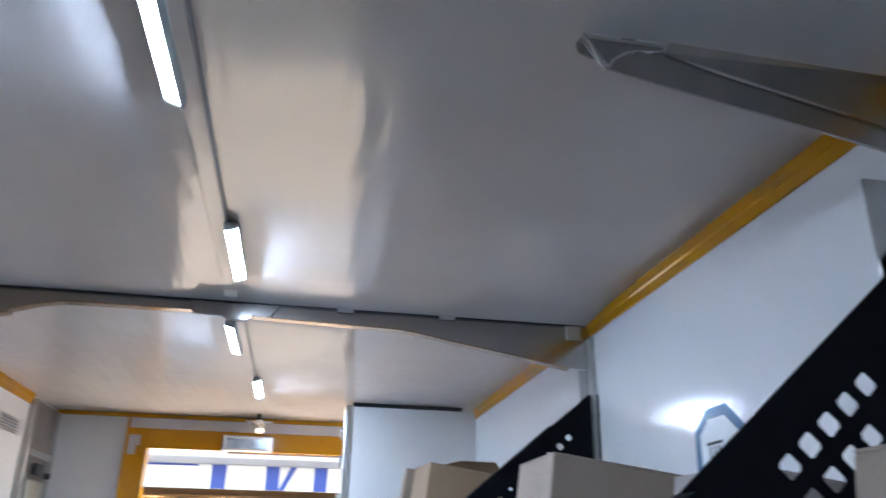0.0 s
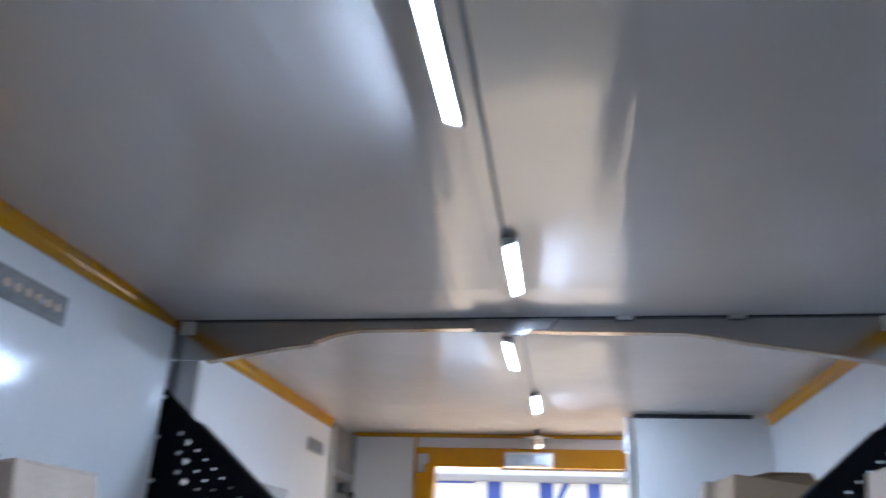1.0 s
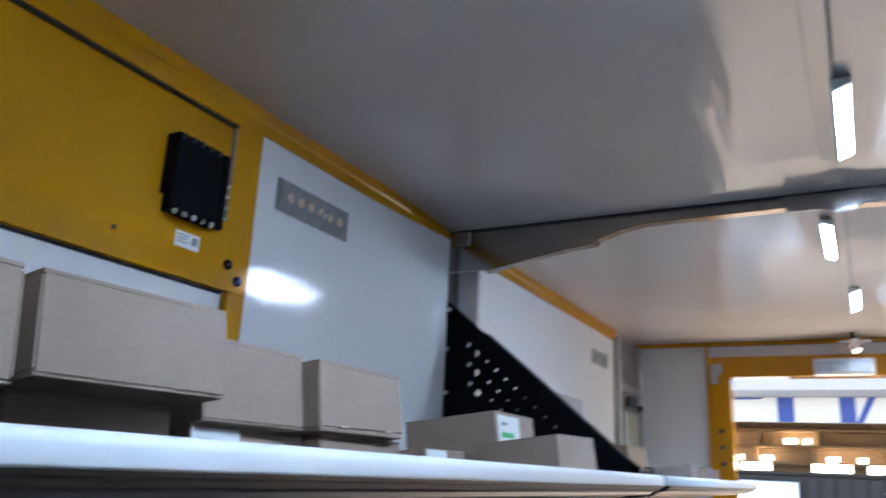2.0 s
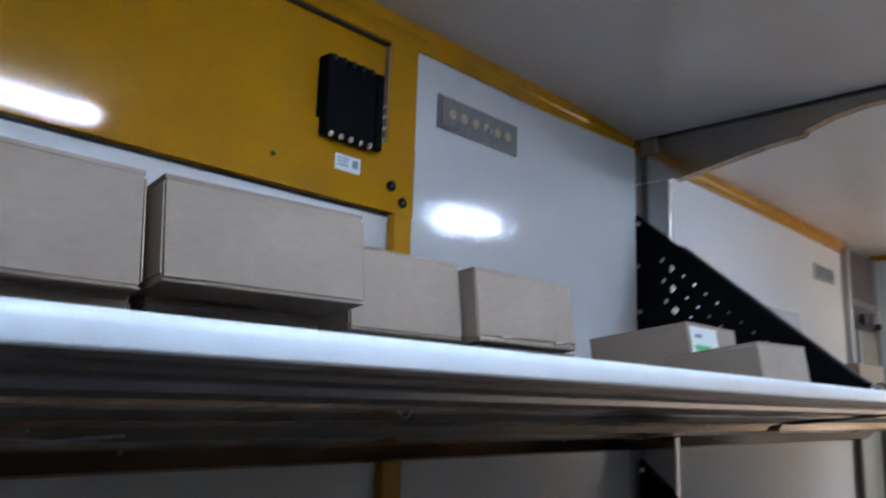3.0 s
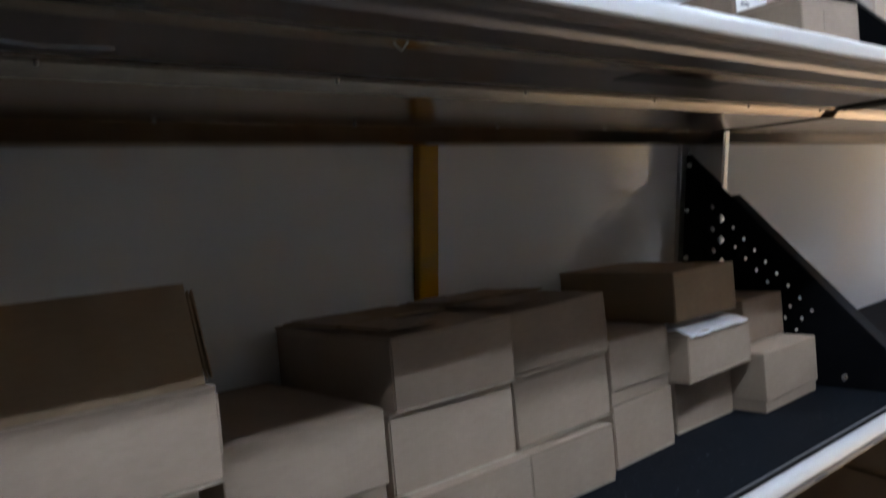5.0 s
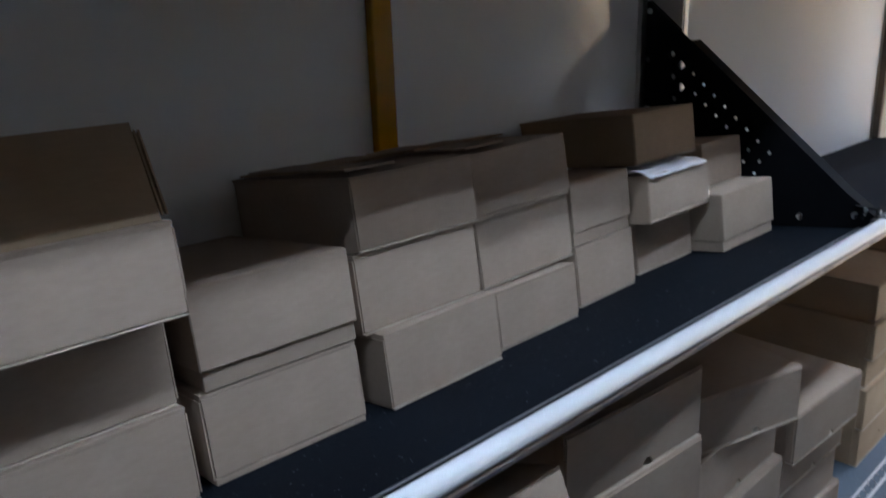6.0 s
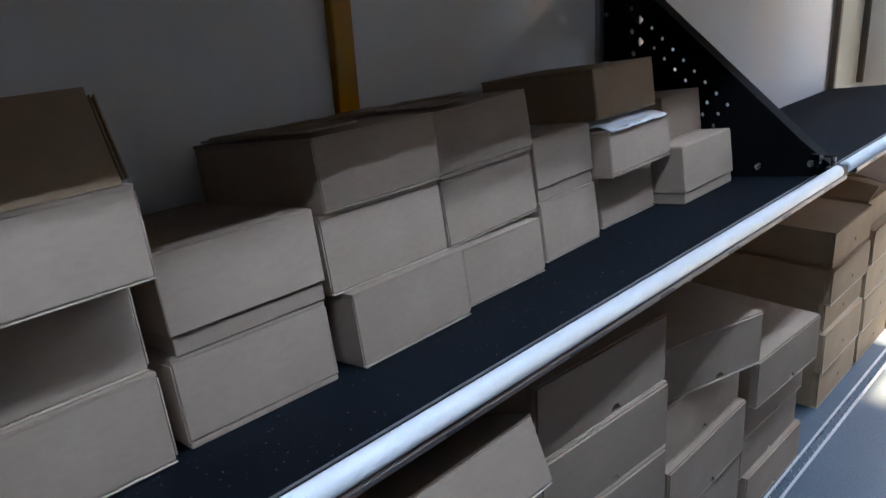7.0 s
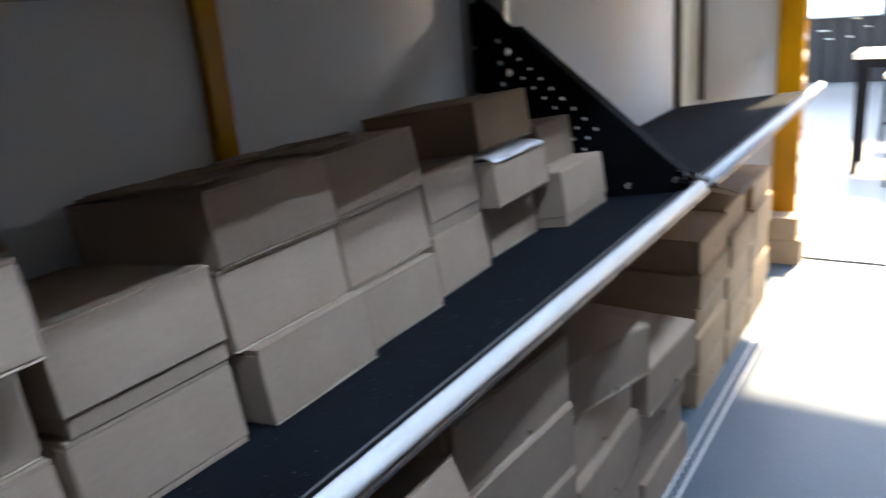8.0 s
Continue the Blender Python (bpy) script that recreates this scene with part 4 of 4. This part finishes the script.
B = CARD_WARM
pile(0.47, 0.7, 0.36, [(0.114, 0, 0, 0, CARD)] * 5)
pile(0.48, 1.09, 0.35, [(0.125, 0, 0, 0, CARD)] * 4)
carton(0.2, 0.29, 0.14, floor_seat(0.5, 1.09, 0.507), "plain", CARD, group="cartons on the floor")
carton(0.31, 0.2865, 0.087, floor_seat(0.6, 1.078, 0.687, 0, -21), "notch", CARD, "cardboard box tipped back on the pile below", group="cartons on the floor")
pile(0.528, 1.427, 0.305, [(0.07, 0.0, 0, -4, CARD), (0.1136, 0.004, 0, -4, CARD), (0.1136, 0.0, 0.004, -4, CARD), (0.1136, 0.006, 0, -3.5, CARD), (0.1127, 0.01, -0.004, -4, CARD), (0.1136, 0.006, 0.002, -4, CARD), (0.1146, 0.0, 0.0, -4, CARD)])
pile(0.48, 1.866, 0.34, [(0.123, 0.0, 0, 0, CARD), (0.123, 0.008, 0.0, -1, CARD), (0.124, 0.018, 0.0, 0, CARD), (0.123, 0.0, -0.004, 0, CARD)])
carton(0.34, 0.272, 0.11, floor_seat(0.464, 1.89, 0.499, -16), "notch", CARD, "cardboard box turned askew on the pile", group="cartons on the floor")
pile(0.47, 2.285, 0.33, [(0.107, 0.006, 0.02, -1, CARD), (0.114, -0.006, 0.0, -1, CARD), (0.101, 0.0, -0.008, -2, CARD), (0.114, 0.03, -0.03, -3, CARD)])
pile(0.438, 2.9, 0.335, [(0.121, 0.0, 0, 0, B), (0.122, 0.008, -0.012, 0, B), (0.088, -0.004, 0, 0, B), (0.104, 0.01, -0.012, 0, B), (0.104, 0.0, 0.006, 0, B)], d=0.4, style="hole")
pile(0.44, 3.255, 0.32, [(0.113, 0.0, 0, 0, B), (0.113, 0.006, 0.004, 0, B), (0.113, 0.0, 0, 0, B), (0.115, 0.01, 0, 0, B)], d=0.4, style="hole")
pile(0.44, 3.6, 0.3, [(0.113, 0.0, 0, 0, B), (0.113, 0.006, 0.004, 0, B), (0.113, 0.0, 0, 0, B), (0.115, 0.01, 0, 0, B), (0.1, 0.0, 0, 0, B)], d=0.4, style="hole")
carton(0.24, 0.12, 0.118, floor_seat(0.505, 4.345, 0.0, 0), "plain", B, group="cartons on the floor")
carton(0.22, 0.12, 0.1, floor_seat(0.484, 4.34, 0.12, 0), "plain", B, group="cartons on the floor")
opened = thing("open_box", "open brown cardboard box with its lid bent outwards", "box", "cartons on the floor", m=floor_seat(0.43, 3.235, 0.462, 0))
part("body", slab(-0.38, 0.0, 0.0, 0.3, 0.0, 0.087, 0.002), B, opened)
part("lid", sheet([(-0.18, 0.015, 0.09), (-0.18, 0.295, 0.09), (-0.09, 0.365, 0.142), (-0.1, 0.165, 0.132)]), B, opened)
part("flap", sheet([(-0.1, 0.165, 0.133), (-0.09, 0.365, 0.143), (0.037, 0.26, 0.137), (0.025, 0.09, 0.125)]), CARD_EDGE, opened, "pale outer face of the flap")
part("flap_tip", sheet([(0.025, 0.09, 0.125), (0.037, 0.26, 0.137), (0.043, 0.225, 0.128), (0.032, 0.1, 0.117)], 0.002), CARD_EDGE, opened)
part("side_flap", sheet([(0.0, 0.002, 0.088), (-0.15, 0.002, 0.088), (-0.09, 0.09, 0.128), (0.005, 0.075, 0.12)]), B, opened)

# ---- doorway fittings ----
dl = thing("door_lamp", "silver box lamp above the doorway", "lamp")
part("housing", slab(0.82, 1.065, FAR - 0.1, FAR - 0.035, 1.985, 2.06, 0.008), ALU, dl)
part("lens", slab(0.84, 1.045, FAR - 0.108, FAR - 0.1, 1.995, 2.045, 0.004), mixed("ribbed_lamp_lens", (0.3, 0.36, 0.42), (0.42, 0.48, 0.55), 40.0, (0.1, 0.25), grain=0.4, grain_scale=120.0), dl, "bluish ribbed lens")
sensor = thing("roof_sensor", "small chrome sensor hanging from a dark stem", "sensor")
part("stem", rod((0.99, FAR - 0.2, CEIL), (0.99, FAR - 0.2, CEIL - 0.05), 0.012), PLASTIC, sensor)
part("dome", rod((0.99, FAR - 0.2, CEIL - 0.05), (1.0, FAR - 0.22, CEIL - 0.09), 0.03, 16, r2=0.02), ZINC, sensor)
part("arm", rod((0.93, FAR - 0.2, CEIL - 0.045), (1.06, FAR - 0.2, CEIL - 0.045), 0.005), ZINC, sensor)

# ---- hall outside the doorway ----
G = -0.6
PALE = mixed("pale_hall_floor", (0.56, 0.5, 0.42), (0.64, 0.58, 0.5), 0.6, (0.25, 0.45), grain=0.1, grain_scale=40.0)
structure("ground", slab(-60, 60, -60, 120, G - 0.1, G), PALE, "pale smooth paved floor outside the van")
DARK = mixed("dark_slats", (0.014, 0.011, 0.011), (0.026, 0.021, 0.02), 3.0, (0.4, 0.6))
WOOD = mixed("lit_oak", (0.2, 0.11, 0.045), (0.28, 0.165, 0.075), 4.0, (0.4, 0.6), stretch=(0.4, 4, 4))
BLUE = mixed("blue_print_large", (0.03, 0.07, 0.36), (0.04, 0.09, 0.42), 3.0, (0.4, 0.5))
WARM = glow("warm_lamp", (1.0, 0.82, 0.56), 5.0)
SCREEN = glow("screen_glow", (0.9, 0.95, 1.0), 0.8)

bar = thing("bar_counter", "long dark slatted bar counter front", "counter")
part("core", slab(-7, 9, 16.3, 17.3, G, 1.72), DARK, bar)
for i in range(64):
    part("slat", slab(-7 + 0.25 * i, -6.8 + 0.25 * i, 16.26, 16.3, G, 1.7, 0.01, 1), DARK, bar)
part("top", slab(-7.1, 9.1, 16.2, 17.4, 1.72, 1.76, 0.01), DARK, bar)
for i in range(70):
    x, z = random.uniform(-3.0, 2.6), random.uniform(0.1, 1.6)
    part("reflector_chip", slab(x, x + random.uniform(0.06, 0.22), 16.25, 16.258, z, z + 0.03), PALE, bar)
back = thing("drinks_cabinet", "warm lit oak bar back wall with beams", "cabinet")
part("wall", slab(-7, 9, 19.0, 19.2, G, 4.6), WOOD, back)
for i in range(14):
    part("upright", slab(-6.9 + 1.15 * i, -6.75 + 1.15 * i, 18.8, 19.0, 1.7, 3.2, 0.02), WOOD, back)
for z in (1.95, 2.3, 2.62):
    part("shelf", slab(-7, 9, 18.55, 18.98, z, z + 0.06, 0.01), WOOD, back)
for i in range(26):
    x = -5.5 + 0.46 * i + random.uniform(-0.12, 0.12)
    lampy = thing("bar_lamp", "small glowing warm lamp on the cabinet shelf", "lamp", "bar lamps", m=Matrix.Translation((x, 18.7, random.choice((2.01, 2.01, 2.36)))))
    part("foot", rod((0, 0, 0.0), (0, 0, 0.02), 0.04), DARK, lampy)
    part("shade", rod((0, 0, 0.02), (0, 0, 0.12), random.uniform(0.05, 0.13), 12), WARM, lampy)
for x0, x1 in ((-2.4, -1.6), (-1.1, -0.6), (0.1, 0.75), (1.0, 1.25), (1.7, 3.2)):
    case = thing("display_case", "low bright display case on the bar top", "display case", "display cases", m=Matrix.Translation((x0, 16.5, 1.76)))
    part("light_box", slab(0, x1 - x0, 0, 0.3, 0.02, 0.17, 0.01), glow("case_glow", (1.0, 0.9, 0.66), 1.3), case)
    part("base", slab(-0.01, x1 - x0 + 0.01, -0.01, 0.31, 0.0, 0.02), DARK, case)
fascia = thing("fascia_sign", "white fascia sign with cropped blue shapes", "sign")
part("board", slab(-7, 9, 15.9, 16.0, 2.62, 3.06, 0.01), LABEL, fascia)
for x0, x1 in ((-2.8, -2.5), (-0.35, -0.08), (0.65, 0.9), (1.55, 1.8), (2.7, 3.0)):
    part("blue_shape", slab(x0, x1, 15.885, 15.9, 2.62, 3.05), BLUE, fascia)
part("blue_shape", prism([(0.9, 2.62), (1.0, 2.62), (1.22, 3.05), (1.1, 3.05)], "y", 15.886, 15.9), BLUE, fascia)
part("blue_shape", prism([(-2.5, 3.0), (-0.6, 3.02), (-0.6, 3.05), (-2.5, 3.05)], "y", 15.886, 15.9), BLUE, fascia)
for x in (-6.9, 8.7):
    part("mast", slab(x, x + 0.15, 15.92, 15.98, G, 2.62), DARK, fascia)
beam = thing("portal_beam", "light grey portal beam over the sign", "beam")
for x in (-7.8, 9.6):
    part("column", slab(x, x + 0.2, 15.3, 15.7, G, 3.05), DARK, beam)
# Added roof, out of view, that keeps sun and sky off the bar.
part("unseen_roof", slab(-16, 18, 14.7, 34, 4.402, 4.6), DARK, beam)
part("soffit", slab(-8, 10, 14.7, 15.8, 3.05, 4.4, 0.02), mixed("grey_render", (0.45, 0.45, 0.47), (0.52, 0.52, 0.54), 1.0, (0.6, 0.8)), beam)
screen = thing("display_screen", "bright white display screen on the bar front", "screen")
part("case", slab(-1.75, -0.12, 16.12, 16.2, 0.52, 1.6, 0.02), LABEL, screen)
part("panel", slab(-1.71, -0.16, 16.112, 16.12, 0.56, 1.56, 0.004), SCREEN, screen)


def bar_table(x, y):
    ob = thing("bar_table", "dark high bar table with a pale top", "table", "bar tables", m=Matrix.Translation((x, y, G)))
    part("tabletop", slab(0, 1.5, 0, 0.7, 1.1, 1.15, 0.01), PALE, ob)
    part("apron", slab(0.02, 1.48, 0.02, 0.68, 1.02, 1.1, 0.005), BLACK, ob)
    for a, b in ((0.03, 0.03), (1.42, 0.03), (0.03, 0.62), (1.42, 0.62)):
        part("leg", slab(a, a + 0.06, b, b + 0.06, 0.0, 1.02, 0.005), BLACK, ob)
    return ob


def bar_stool(x, y):
    ob = thing("bar_stool", "dark bar stool with a pale seat", "stool", "bar stools", m=Matrix.Translation((x, y, G)))
    part("seat", slab(-0.18, 0.18, -0.18, 0.18, 0.74, 0.79, 0.02), PALE, ob)
    for a in (-0.15, 0.15):
        for b in (-0.15, 0.15):
            part("leg", rod((a * 1.2, b * 1.2, 0), (a, b, 0.74), 0.016, 8), BLACK, ob)
    part("foot_ring", slab(-0.16, 0.16, -0.17, -0.15, 0.25, 0.27), BLACK, ob)


tb = bar_table(0.2, 9.0)
copy_thing(tb, Matrix.Translation((0.6, 11.6, G)))
bar_stool(0.75, 8.75)
bar_stool(1.3, 10.3)
bar_stool(0.55, 10.6)
